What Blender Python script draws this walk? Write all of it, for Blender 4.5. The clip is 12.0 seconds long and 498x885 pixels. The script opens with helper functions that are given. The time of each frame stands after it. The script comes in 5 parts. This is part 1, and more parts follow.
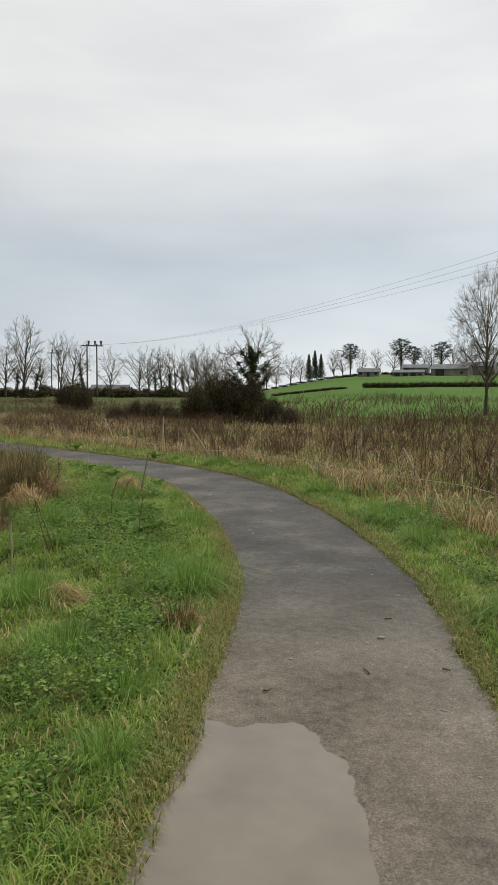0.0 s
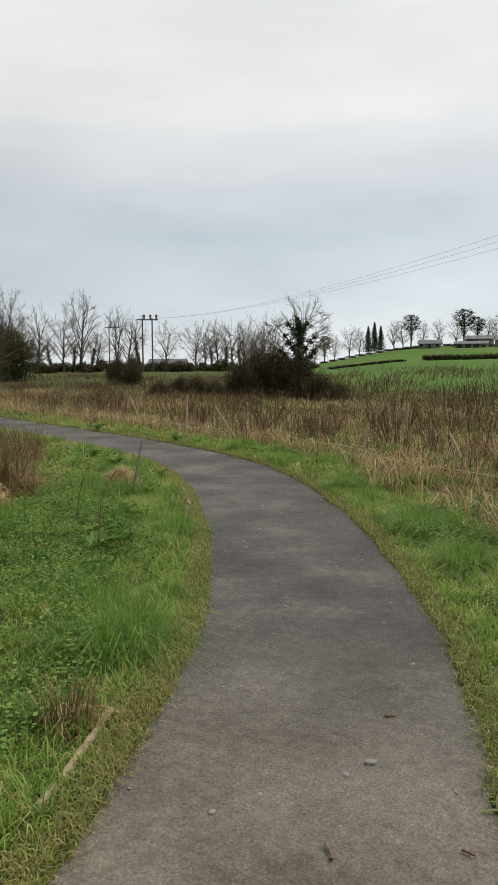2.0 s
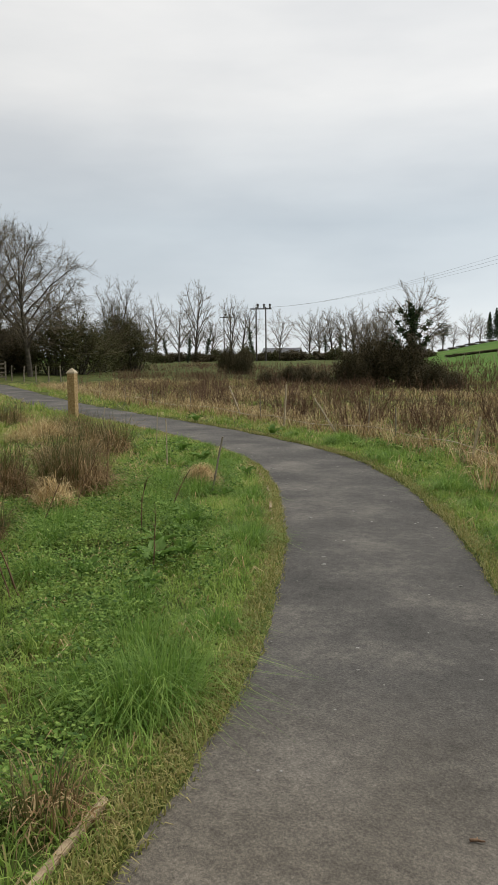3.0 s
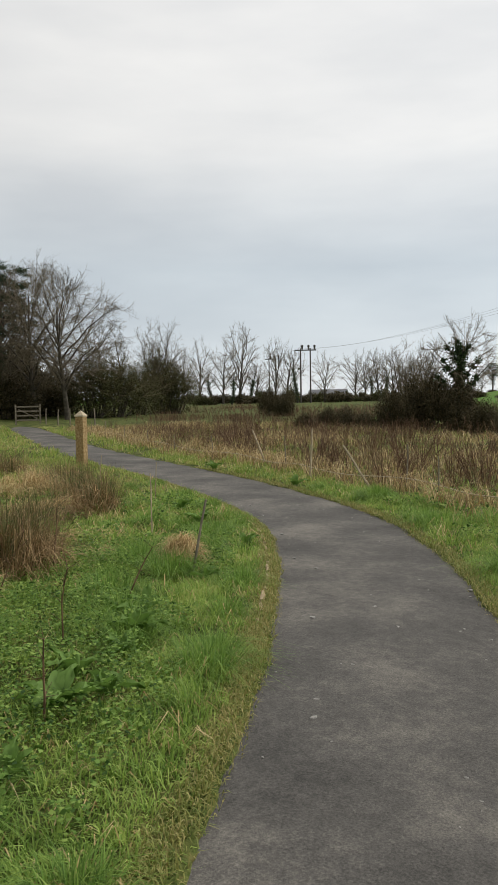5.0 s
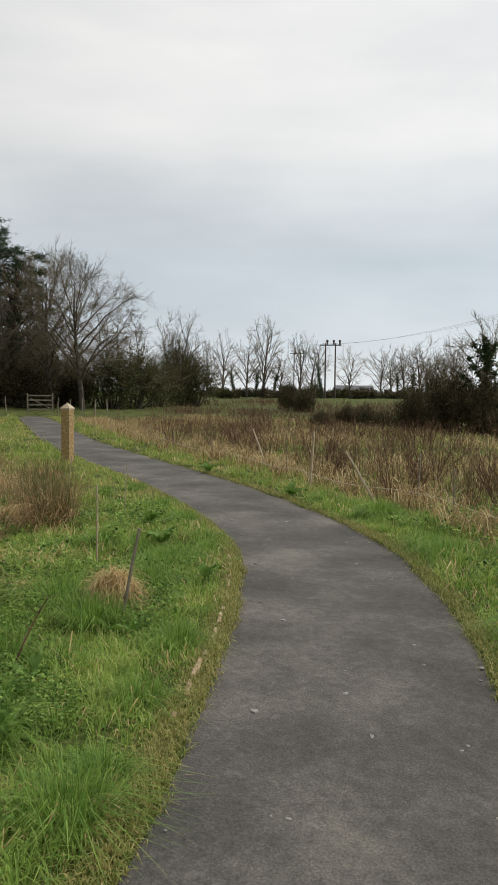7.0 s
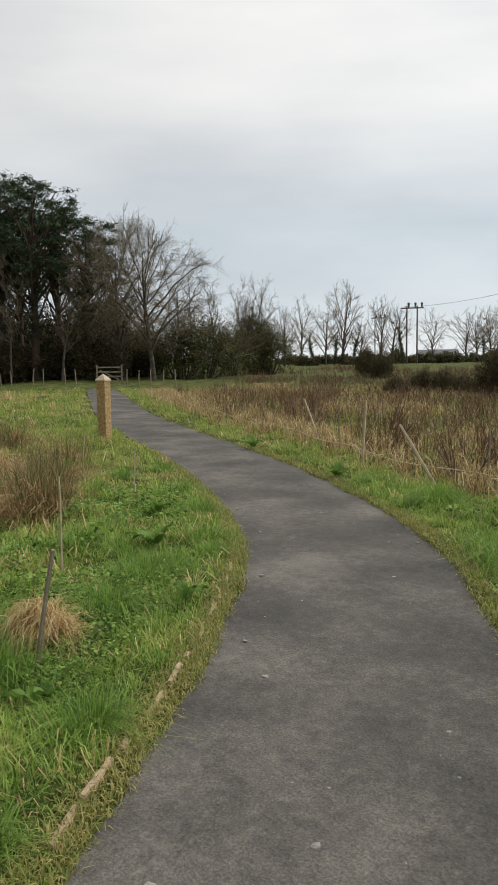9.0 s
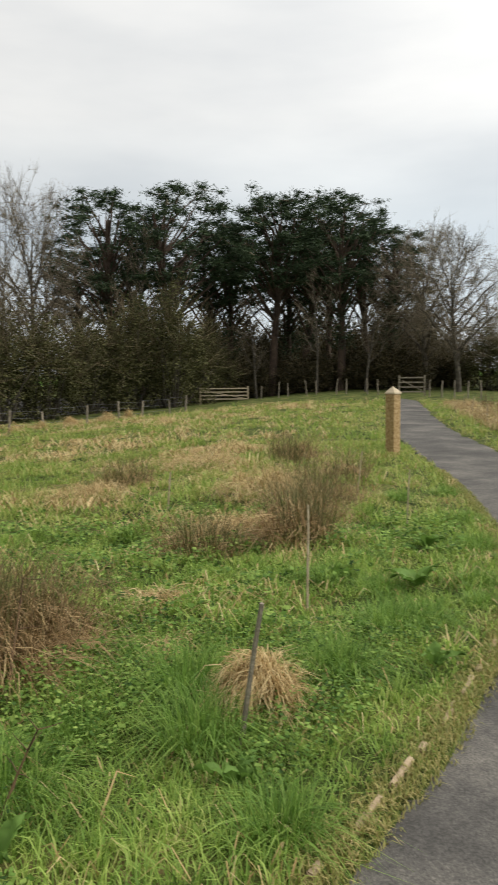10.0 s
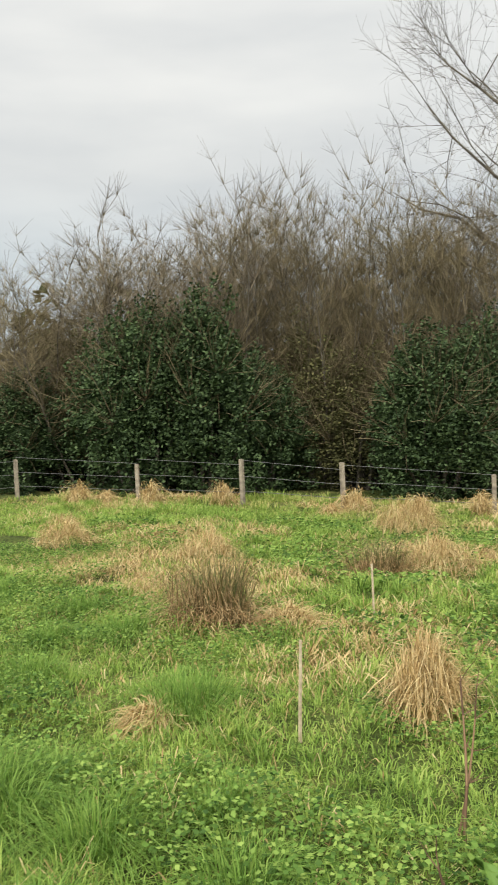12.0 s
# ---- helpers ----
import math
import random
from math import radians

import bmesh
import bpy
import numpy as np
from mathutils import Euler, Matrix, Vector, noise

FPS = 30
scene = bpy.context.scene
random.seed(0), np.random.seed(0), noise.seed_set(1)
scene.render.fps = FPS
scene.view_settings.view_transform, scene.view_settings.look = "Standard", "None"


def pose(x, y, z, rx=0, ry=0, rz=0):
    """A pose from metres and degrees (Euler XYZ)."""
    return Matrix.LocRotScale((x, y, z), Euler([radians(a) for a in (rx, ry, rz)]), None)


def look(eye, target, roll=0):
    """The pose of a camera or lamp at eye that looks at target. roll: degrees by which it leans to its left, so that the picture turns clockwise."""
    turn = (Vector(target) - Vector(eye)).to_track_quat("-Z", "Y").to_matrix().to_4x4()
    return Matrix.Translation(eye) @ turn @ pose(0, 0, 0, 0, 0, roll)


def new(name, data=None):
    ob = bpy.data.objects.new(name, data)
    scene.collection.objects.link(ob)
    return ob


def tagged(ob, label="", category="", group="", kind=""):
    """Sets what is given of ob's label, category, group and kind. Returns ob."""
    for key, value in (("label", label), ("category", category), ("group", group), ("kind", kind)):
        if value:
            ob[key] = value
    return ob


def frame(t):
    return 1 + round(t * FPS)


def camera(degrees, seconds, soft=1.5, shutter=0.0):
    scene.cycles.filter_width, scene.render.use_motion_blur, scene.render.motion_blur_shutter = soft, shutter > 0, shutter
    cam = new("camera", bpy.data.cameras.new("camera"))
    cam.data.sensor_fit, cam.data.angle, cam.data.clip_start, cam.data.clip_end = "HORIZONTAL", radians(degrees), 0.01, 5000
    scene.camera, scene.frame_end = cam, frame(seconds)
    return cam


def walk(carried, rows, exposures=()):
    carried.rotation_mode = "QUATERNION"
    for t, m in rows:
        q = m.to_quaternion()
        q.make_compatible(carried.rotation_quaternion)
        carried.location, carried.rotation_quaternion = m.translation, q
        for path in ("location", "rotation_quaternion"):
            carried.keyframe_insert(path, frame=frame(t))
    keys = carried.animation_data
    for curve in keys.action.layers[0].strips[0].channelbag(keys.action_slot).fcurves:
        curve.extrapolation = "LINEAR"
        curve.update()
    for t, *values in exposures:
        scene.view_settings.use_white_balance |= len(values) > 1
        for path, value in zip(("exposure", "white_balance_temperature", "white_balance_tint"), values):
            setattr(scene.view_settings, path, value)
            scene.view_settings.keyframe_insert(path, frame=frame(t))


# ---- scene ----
cam = camera(35.5, 12.0, shutter=0.12)
PATH = [
    (0, (2.729, -1.856, 1.534), (1.771, -0.106, 1.406), 0.2),
    (0.5, (2.625, -1.347, 1.543), (1.675, 0.407, 1.399), -0.1),
    (1, (2.564, -0.899, 1.539), (1.557, 0.821, 1.375), -0.3),
    (1.5, (2.428, -0.444, 1.552), (1.398, 1.261, 1.372), -0.1),
    (2, (2.368, 0.009, 1.564), (1.281, 1.676, 1.368), -0.2),
    (2.5, (2.181, 0.461, 1.56), (1.005, 2.067, 1.362), 0.6),
    (3, (2.081, 0.922, 1.555), (0.762, 2.409, 1.333), -0.6),
    (3.2, (2.005, 1.059, 1.545), (0.643, 2.508, 1.33), -1.3),
    (4.8, (1.136, 2.583, 1.541), (-0.275, 3.996, 1.431), -0.9),
    (5, (1.094, 2.754, 1.521), (-0.318, 4.165, 1.407), -0.9),
    (5.5, (0.985, 3.089, 1.54), (-0.447, 4.479, 1.408), -0.9),
    (6, (0.727, 3.463, 1.551), (-0.706, 4.851, 1.409), -0.1),
    (6.5, (0.582, 3.863, 1.553), (-0.854, 5.247, 1.403), 0.7),
    (7, (0.335, 4.211, 1.565), (-1.12, 5.576, 1.435), 0.6),
    (7.2, (0.264, 4.372, 1.557), (-1.202, 5.727, 1.442), 0.1),
    (8.8, (-0.418, 5.65, 1.53), (-1.967, 6.899, 1.332), -1.2),
    (9, (-0.477, 5.751, 1.523), (-2.064, 6.949, 1.312), -0.8),
    (9.5, (-0.698, 6.074, 1.539), (-2.343, 7.193, 1.336), 0.5),
    (10, (-0.936, 6.33, 1.572), (-2.862, 6.838, 1.394), -0.6),
    (10.2, (-0.999, 6.356, 1.593), (-2.969, 6.657, 1.42), -0.1),
    (10.5, (-1.137, 6.362, 1.593), (-3.132, 6.3, 1.465), 0.5),
    (10.8, (-1.249, 6.367, 1.593), (-3.16, 5.788, 1.48), 0.3),
    (11, (-1.31, 6.37, 1.593), (-2.999, 5.305, 1.479), -1.9),
    (11.2, (-1.36, 6.372, 1.593), (-2.649, 4.852, 1.426), -0.9),
    (11.5, (-1.415, 6.375, 1.593), (-2.215, 4.563, 1.358), 2.1),
    (11.7, (-1.437, 6.376, 1.593), (-1.857, 4.423, 1.573), -1.8),
    (12, (-1.449, 6.376, 1.593), (-1.574, 4.386, 1.532), -2.5),
]
walk(cam, [(t, look(eye, target, roll)) for t, eye, target, roll in PATH], [(0.0, -0.12, 6700, 11), (2.0, -0.08, 6700, 11), (5.0, -0.03, 6750, 11), (9.0, 0.04, 6750, 11), (9.6, 0.14, 6800, 11), (10.4, 0.42, 6800, 10), (11.0, 0.42, 6900, 11), (11.5, 0.7, 7300, 10), (12.0, 0.8, 6850, 9)])

# ---- overcast daylight ----
world = bpy.data.worlds.new("overcast_sky")
scene.world = world
world.use_nodes = True
wn, wl = world.node_tree.nodes, world.node_tree.links
wn.clear()
w_out, w_bg, w_mix = wn.new("ShaderNodeOutputWorld"), wn.new("ShaderNodeBackground"), wn.new("ShaderNodeMixRGB")
sky = wn.new("ShaderNodeTexSky")
sky.sky_type, sky.sun_disc, sky.sun_elevation, sky.sun_rotation = "NISHITA", False, radians(44), radians(18)
sky_dim = wn.new("ShaderNodeVectorMath")
sky_dim.operation, sky_dim.inputs[3].default_value = "SCALE", 0.1
wl.new(sky.outputs[0], sky_dim.inputs[0])
tc, sep = wn.new("ShaderNodeTexCoord"), wn.new("ShaderNodeSeparateXYZ")
wl.new(tc.outputs["Generated"], sep.inputs[0])
grad = wn.new("ShaderNodeValToRGB")
for i, (p, c) in enumerate(((0.0, (0.66, 0.70, 0.73, 1)), (0.06, (0.57, 0.63, 0.68, 1)), (0.16, (0.49, 0.55, 0.60, 1)), (0.30, (0.695, 0.71, 0.717, 1)), (0.6, (0.80, 0.807, 0.808, 1)))):
    e = grad.color_ramp.elements[i] if i < 2 else grad.color_ramp.elements.new(p)
    e.position, e.color = p, c
wl.new(sep.outputs[2], grad.inputs[0])
wmap, wnoise, wramp = wn.new("ShaderNodeMapping"), wn.new("ShaderNodeTexNoise"), wn.new("ShaderNodeValToRGB")
wmap.inputs["Scale"].default_value = (1.3, 1.3, 5.0)
wnoise.inputs["Scale"].default_value, wnoise.inputs["Detail"].default_value, wnoise.inputs["Roughness"].default_value = 1.7, 5, 0.5
wramp.color_ramp.elements[0].position, wramp.color_ramp.elements[0].color = 0.33, (0.86, 0.88, 0.9, 1)
wramp.color_ramp.elements[1].position, wramp.color_ramp.elements[1].color = 0.68, (1.1, 1.1, 1.09, 1)
wl.new(tc.outputs["Generated"], wmap.inputs[0]), wl.new(wmap.outputs[0], wnoise.inputs[0]), wl.new(wnoise.outputs[0], wramp.inputs[0])
cloud = wn.new("ShaderNodeMixRGB")
cloud.blend_type, cloud.inputs[0].default_value = "MULTIPLY", 1.0
side_light, side_scale = wn.new("ShaderNodeMapRange"), wn.new("ShaderNodeVectorMath")
side_scale.operation = "SCALE"
for i, v in ((1, -1.0), (2, 1.0), (3, 0.55), (4, 1.16)):
    side_light.inputs[i].default_value = v
wl.new(sep.outputs[1], side_light.inputs[0]), wl.new(grad.outputs[0], side_scale.inputs[0]), wl.new(side_light.outputs[0], side_scale.inputs[3])
wl.new(side_scale.outputs[0], cloud.inputs[1]), wl.new(wramp.outputs[0], cloud.inputs[2])
w_mix.inputs[0].default_value = 0.93
wl.new(sky_dim.outputs[0], w_mix.inputs[1]), wl.new(cloud.outputs[0], w_mix.inputs[2]), wl.new(w_mix.outputs[0], w_bg.inputs[0])
w_bg.inputs[1].default_value = 1.15
wl.new(w_bg.outputs[0], w_out.inputs[0])
sun = new("sun", bpy.data.lights.new("sun", "SUN"))
sun.data.energy, sun.data.angle, sun.data.color = 2.0, radians(30), (1.0, 0.97, 0.92)
sun.matrix_world = look((0, 0, 50), (-3, -9, 40.5))

# ---- materials ----
def nodes_of(name):
    m = bpy.data.materials.new(name)
    m.use_nodes = True
    n, l = m.node_tree.nodes, m.node_tree.links
    return m, n, l, n["Principled BSDF"]


def ramp_of(n, stops):
    r = n.new("ShaderNodeValToRGB")
    for i, (p, c) in enumerate(stops):
        e = r.color_ramp.elements[i] if i < 2 else r.color_ramp.elements.new(p)
        e.position, e.color = p, (*c, 1)
    return r


def surface(name, stops, scale=3.0, fine=40.0, rough=0.85, bump=0.3, bump_scale=None, metal=0.0, spread=0.35, detail=5, gloss=0.5):
    """Colour by coarse noise through stops, broken up by fine noise, with a fine bump."""
    m, n, l, b = nodes_of(name)
    co = n.new("ShaderNodeTexCoord")
    a, f = n.new("ShaderNodeTexNoise"), n.new("ShaderNodeTexNoise")
    a.inputs["Scale"].default_value, a.inputs["Detail"].default_value = scale, detail
    f.inputs["Scale"].default_value, f.inputs["Detail"].default_value = fine, 3
    for t in (a, f):
        l.new(co.outputs["Object"], t.inputs[0])
    mul = n.new("ShaderNodeMath")
    mul.operation, mul.inputs[1].default_value, mul.inputs[2].default_value = "MULTIPLY_ADD", spread, -0.5 * spread
    l.new(f.outputs[0], mul.inputs[0])
    add = n.new("ShaderNodeMath")
    l.new(a.outputs[0], add.inputs[0]), l.new(mul.outputs[0], add.inputs[1])
    r = ramp_of(n, stops)
    l.new(add.outputs[0], r.inputs[0]), l.new(r.outputs[0], b.inputs["Base Color"])
    b.inputs["Roughness"].default_value, b.inputs["Metallic"].default_value = rough, metal
    b.inputs["Specular IOR Level"].default_value = gloss
    if bump:
        bp, bt = n.new("ShaderNodeBump"), n.new("ShaderNodeTexNoise")
        bt.inputs["Scale"].default_value, bt.inputs["Detail"].default_value = bump_scale or fine, 4
        l.new(co.outputs["Object"], bt.inputs[0])
        bp.inputs["Strength"].default_value, bp.inputs["Distance"].default_value = bump, 0.02
        l.new(bt.outputs[0], bp.inputs["Height"]), l.new(bp.outputs[0], b.inputs["Normal"])
    return m


def leafy(name, stops, rough=0.6, patch=0.6, patch_scale=0.5, thin=0.25):
    """Blades, leaves and twigs: colour by piece and by large patches; leaves let a little light through."""
    m, n, l, b = nodes_of(name)
    g, co, a, add = n.new("ShaderNodeNewGeometry"), n.new("ShaderNodeTexCoord"), n.new("ShaderNodeTexNoise"), n.new("ShaderNodeMath")
    a.inputs["Scale"].default_value, a.inputs["Detail"].default_value = patch_scale, 4
    l.new(co.outputs["Object"], a.inputs[0])
    add.operation, add.inputs[1].default_value = "MULTIPLY_ADD", patch
    sub = n.new("ShaderNodeMath")
    sub.operation, sub.inputs[1].default_value, sub.inputs[2].default_value = "MULTIPLY_ADD", 1 - patch * 0.6, -0.2 * patch
    l.new(g.outputs["Random Per Island"], sub.inputs[0])
    l.new(a.outputs[0], add.inputs[0]), l.new(sub.outputs[0], add.inputs[2])
    r = ramp_of(n, stops)
    l.new(add.outputs[0], r.inputs[0]), l.new(r.outputs[0], b.inputs["Base Color"])
    b.inputs["Roughness"].default_value = rough
    b.inputs["Specular IOR Level"].default_value = 0.3
    if thin:
        tr, mx = n.new("ShaderNodeBsdfTranslucent"), n.new("ShaderNodeMixShader")
        mx.inputs[0].default_value = thin
        l.new(r.outputs[0], tr.inputs[0]), l.new(b.outputs[0], mx.inputs[1]), l.new(tr.outputs[0], mx.inputs[2])
        l.new(mx.outputs[0], n["Material Output"].inputs[0])
    return m


M_GROUND = surface("meadow_soil", ((0.3, (0.03, 0.04, 0.012)), (0.48, (0.07, 0.095, 0.024)), (0.62, (0.12, 0.13, 0.04)), (0.78, (0.2, 0.16, 0.07))), 1.3, 24, 0.95, 1.0, 30, spread=0.8, gloss=0.1)
M_FIELD = surface("pasture", ((0.3, (0.075, 0.155, 0.028)), (0.55, (0.095, 0.185, 0.034)), (0.75, (0.14, 0.19, 0.05))), 0.06, 1.4, 0.9, 0.5, 3, spread=0.6, gloss=0.05)
M_GRASS = leafy("green_grass", ((0.15, (0.05, 0.105, 0.018)), (0.38, (0.2, 0.335, 0.06)), (0.7, (0.42, 0.55, 0.13)), (0.94, (0.64, 0.56, 0.26))), patch_scale=2.6, patch=0.9, thin=0.4)
M_FARGRASS = leafy("meadow_grass", ((0.1, (0.13, 0.23, 0.04)), (0.4, (0.27, 0.39, 0.075)), (0.65, (0.43, 0.45, 0.14)), (0.9, (0.64, 0.53, 0.26))), patch_scale=0.7, patch=0.9, thin=0.4)
M_MOSS = leafy("yellowed_verge_grass", ((0.1, (0.15, 0.21, 0.045)), (0.5, (0.29, 0.29, 0.08)), (0.9, (0.5, 0.41, 0.18))))
M_STRAW = leafy("dead_straw", ((0.1, (0.3, 0.19, 0.075)), (0.5, (0.56, 0.41, 0.19)), (0.9, (0.76, 0.63, 0.36))), patch_scale=2.5)
M_OLDSTRAW = leafy("old_brown_straw", ((0.1, (0.12, 0.075, 0.033)), (0.5, (0.27, 0.18, 0.085)), (0.9, (0.48, 0.36, 0.18))))
M_DEADRUSH = leafy("dead_rush_straw", ((0.1, (0.15, 0.085, 0.035)), (0.45, (0.36, 0.23, 0.105)), (0.9, (0.66, 0.5, 0.27))), patch=0.5, patch_scale=3.0)
M_LUSH = leafy("lush_grass", ((0.1, (0.085, 0.17, 0.03)), (0.5, (0.19, 0.34, 0.062)), (0.9, (0.35, 0.49, 0.115))), patch=0.5, patch_scale=2.0, thin=0.4)
M_RUSH = leafy("rush_green_brown", ((0.1, (0.05, 0.075, 0.022)), (0.45, (0.11, 0.125, 0.04)), (0.75, (0.24, 0.19, 0.08)), (0.95, (0.48, 0.37, 0.2))), thin=0.1)
M_HERB = leafy("green_herb_leaves", ((0.12, (0.035, 0.085, 0.018)), (0.5, (0.15, 0.275, 0.05)), (0.88, (0.36, 0.49, 0.12))), patch=0.5, patch_scale=2.2, thin=0.35, rough=0.75)
M_DOCK = leafy("dock_leaf", ((0.1, (0.1, 0.19, 0.04)), (0.6, (0.17, 0.3, 0.06)), (0.95, (0.27, 0.4, 0.11))), rough=0.6, patch=0.3, thin=0.35)
M_STEM = leafy("dead_brown_stems", ((0.1, (0.055, 0.031, 0.02)), (0.4, (0.12, 0.068, 0.042)), (0.7, (0.23, 0.14, 0.08)), (0.95, (0.46, 0.33, 0.19))), rough=0.8, patch=0.7, thin=0)
M_TWIG = leafy("bare_twigs", ((0.1, (0.08, 0.066, 0.046)), (0.5, (0.17, 0.138, 0.094)), (0.9, (0.31, 0.255, 0.175))), rough=0.9, thin=0)
M_TWIG_WARM = leafy("brown_twigs", ((0.1, (0.065, 0.053, 0.028)), (0.5, (0.142, 0.114, 0.062)), (0.9, (0.28, 0.228, 0.135))), rough=0.9, thin=0, patch_scale=0.35)
M_IVY = leafy("ivy_leaves", ((0.1, (0.016, 0.032, 0.011)), (0.55, (0.042, 0.075, 0.025)), (0.95, (0.1, 0.15, 0.058))), rough=0.7, thin=0.1, patch=0.5, patch_scale=0.9)
M_PINE = leafy("pine_needles", ((0.1, (0.02, 0.034, 0.016)), (0.5, (0.045, 0.075, 0.034)), (0.95, (0.085, 0.125, 0.06))), rough=0.75, thin=0.1, patch=0.4)
M_GORSE = leafy("dark_shrub_leaves", ((0.1, (0.035, 0.034, 0.015)), (0.5, (0.078, 0.064, 0.03)), (0.95, (0.14, 0.113, 0.055))), thin=0.1, patch=0.4, rough=0.8)
M_OLIVE = leafy("olive_shrub_leaves", ((0.1, (0.04, 0.044, 0.016)), (0.5, (0.09, 0.09, 0.033)), (0.95, (0.16, 0.155, 0.062))), thin=0.1, patch=0.6, rough=0.85)
M_BARK = surface("grey_brown_bark", ((0.3, (0.05, 0.042, 0.032)), (0.55, (0.1, 0.085, 0.065)), (0.75, (0.17, 0.15, 0.11))), 4, 30, 0.9, 0.8)
M_PINEBARK = surface("pine_bark", ((0.3, (0.045, 0.03, 0.022)), (0.6, (0.1, 0.065, 0.045)), (0.8, (0.16, 0.1, 0.07))), 3, 20, 0.9, 0.8)
M_TAN_WOOD = surface("carved_tan_wood", ((0.3, (0.25, 0.155, 0.06)), (0.5, (0.4, 0.27, 0.115)), (0.72, (0.53, 0.39, 0.2))), 22, 90, 0.8, 0.8, 60, spread=0.5)
M_CAP = surface("pale_cap", ((0.3, (0.45, 0.37, 0.24)), (0.7, (0.62, 0.53, 0.38))), 12, 80, 0.8, 0.4)
M_GREYWOOD = surface("weathered_wood", ((0.3, (0.16, 0.13, 0.1)), (0.55, (0.28, 0.24, 0.18)), (0.75, (0.4, 0.35, 0.27))), 9, 60, 0.85, 0.5)
M_PALEWOOD = surface("pale_stake_wood", ((0.3, (0.33, 0.26, 0.17)), (0.55, (0.5, 0.41, 0.28)), (0.75, (0.62, 0.53, 0.39))), 9, 60, 0.8, 0.4)
M_BOARD = surface("edging_board", ((0.3, (0.3, 0.22, 0.13)), (0.55, (0.45, 0.35, 0.22)), (0.75, (0.56, 0.46, 0.31))), 7, 45, 0.85, 0.5)
M_ROPE = surface("old_rope", ((0.3, (0.42, 0.36, 0.25)), (0.7, (0.6, 0.53, 0.4))), 20, 90, 0.9, 0.3)
M_WIRE = surface("dull_wire", ((0.3, (0.12, 0.12, 0.12)), (0.7, (0.2, 0.2, 0.2))), 20, 90, 0.55, 0, metal=0.6)
M_POLE = surface("creosoted_pole", ((0.3, (0.05, 0.045, 0.04)), (0.7, (0.12, 0.105, 0.09))), 3, 20, 0.85, 0.3)
M_STONE = surface("pale_stone", ((0.3, (0.22, 0.21, 0.19)), (0.55, (0.36, 0.35, 0.32)), (0.75, (0.55, 0.54, 0.5))), 18, 80, 0.8, 0.5)
M_RENDER = surface("rendered_wall", ((0.3, (0.16, 0.15, 0.135)), (0.7, (0.3, 0.285, 0.26))), 0.8, 9, 0.9, 0.2)
M_SLATE = surface("slate_roof", ((0.3, (0.1, 0.105, 0.115)), (0.7, (0.19, 0.195, 0.205))), 0.9, 12, 0.7, 0.3)
M_DARK = surface("dark_opening", ((0.3, (0.012, 0.012, 0.012)), (0.7, (0.03, 0.03, 0.03))), 1, 9, 0.6, 0)
M_WOOD_FLOOR = surface("woodland_floor_brown", ((0.3, (0.016, 0.013, 0.009)), (0.6, (0.035, 0.027, 0.018)), (0.8, (0.06, 0.045, 0.03))), 1.2, 12, 0.95, 0.8)


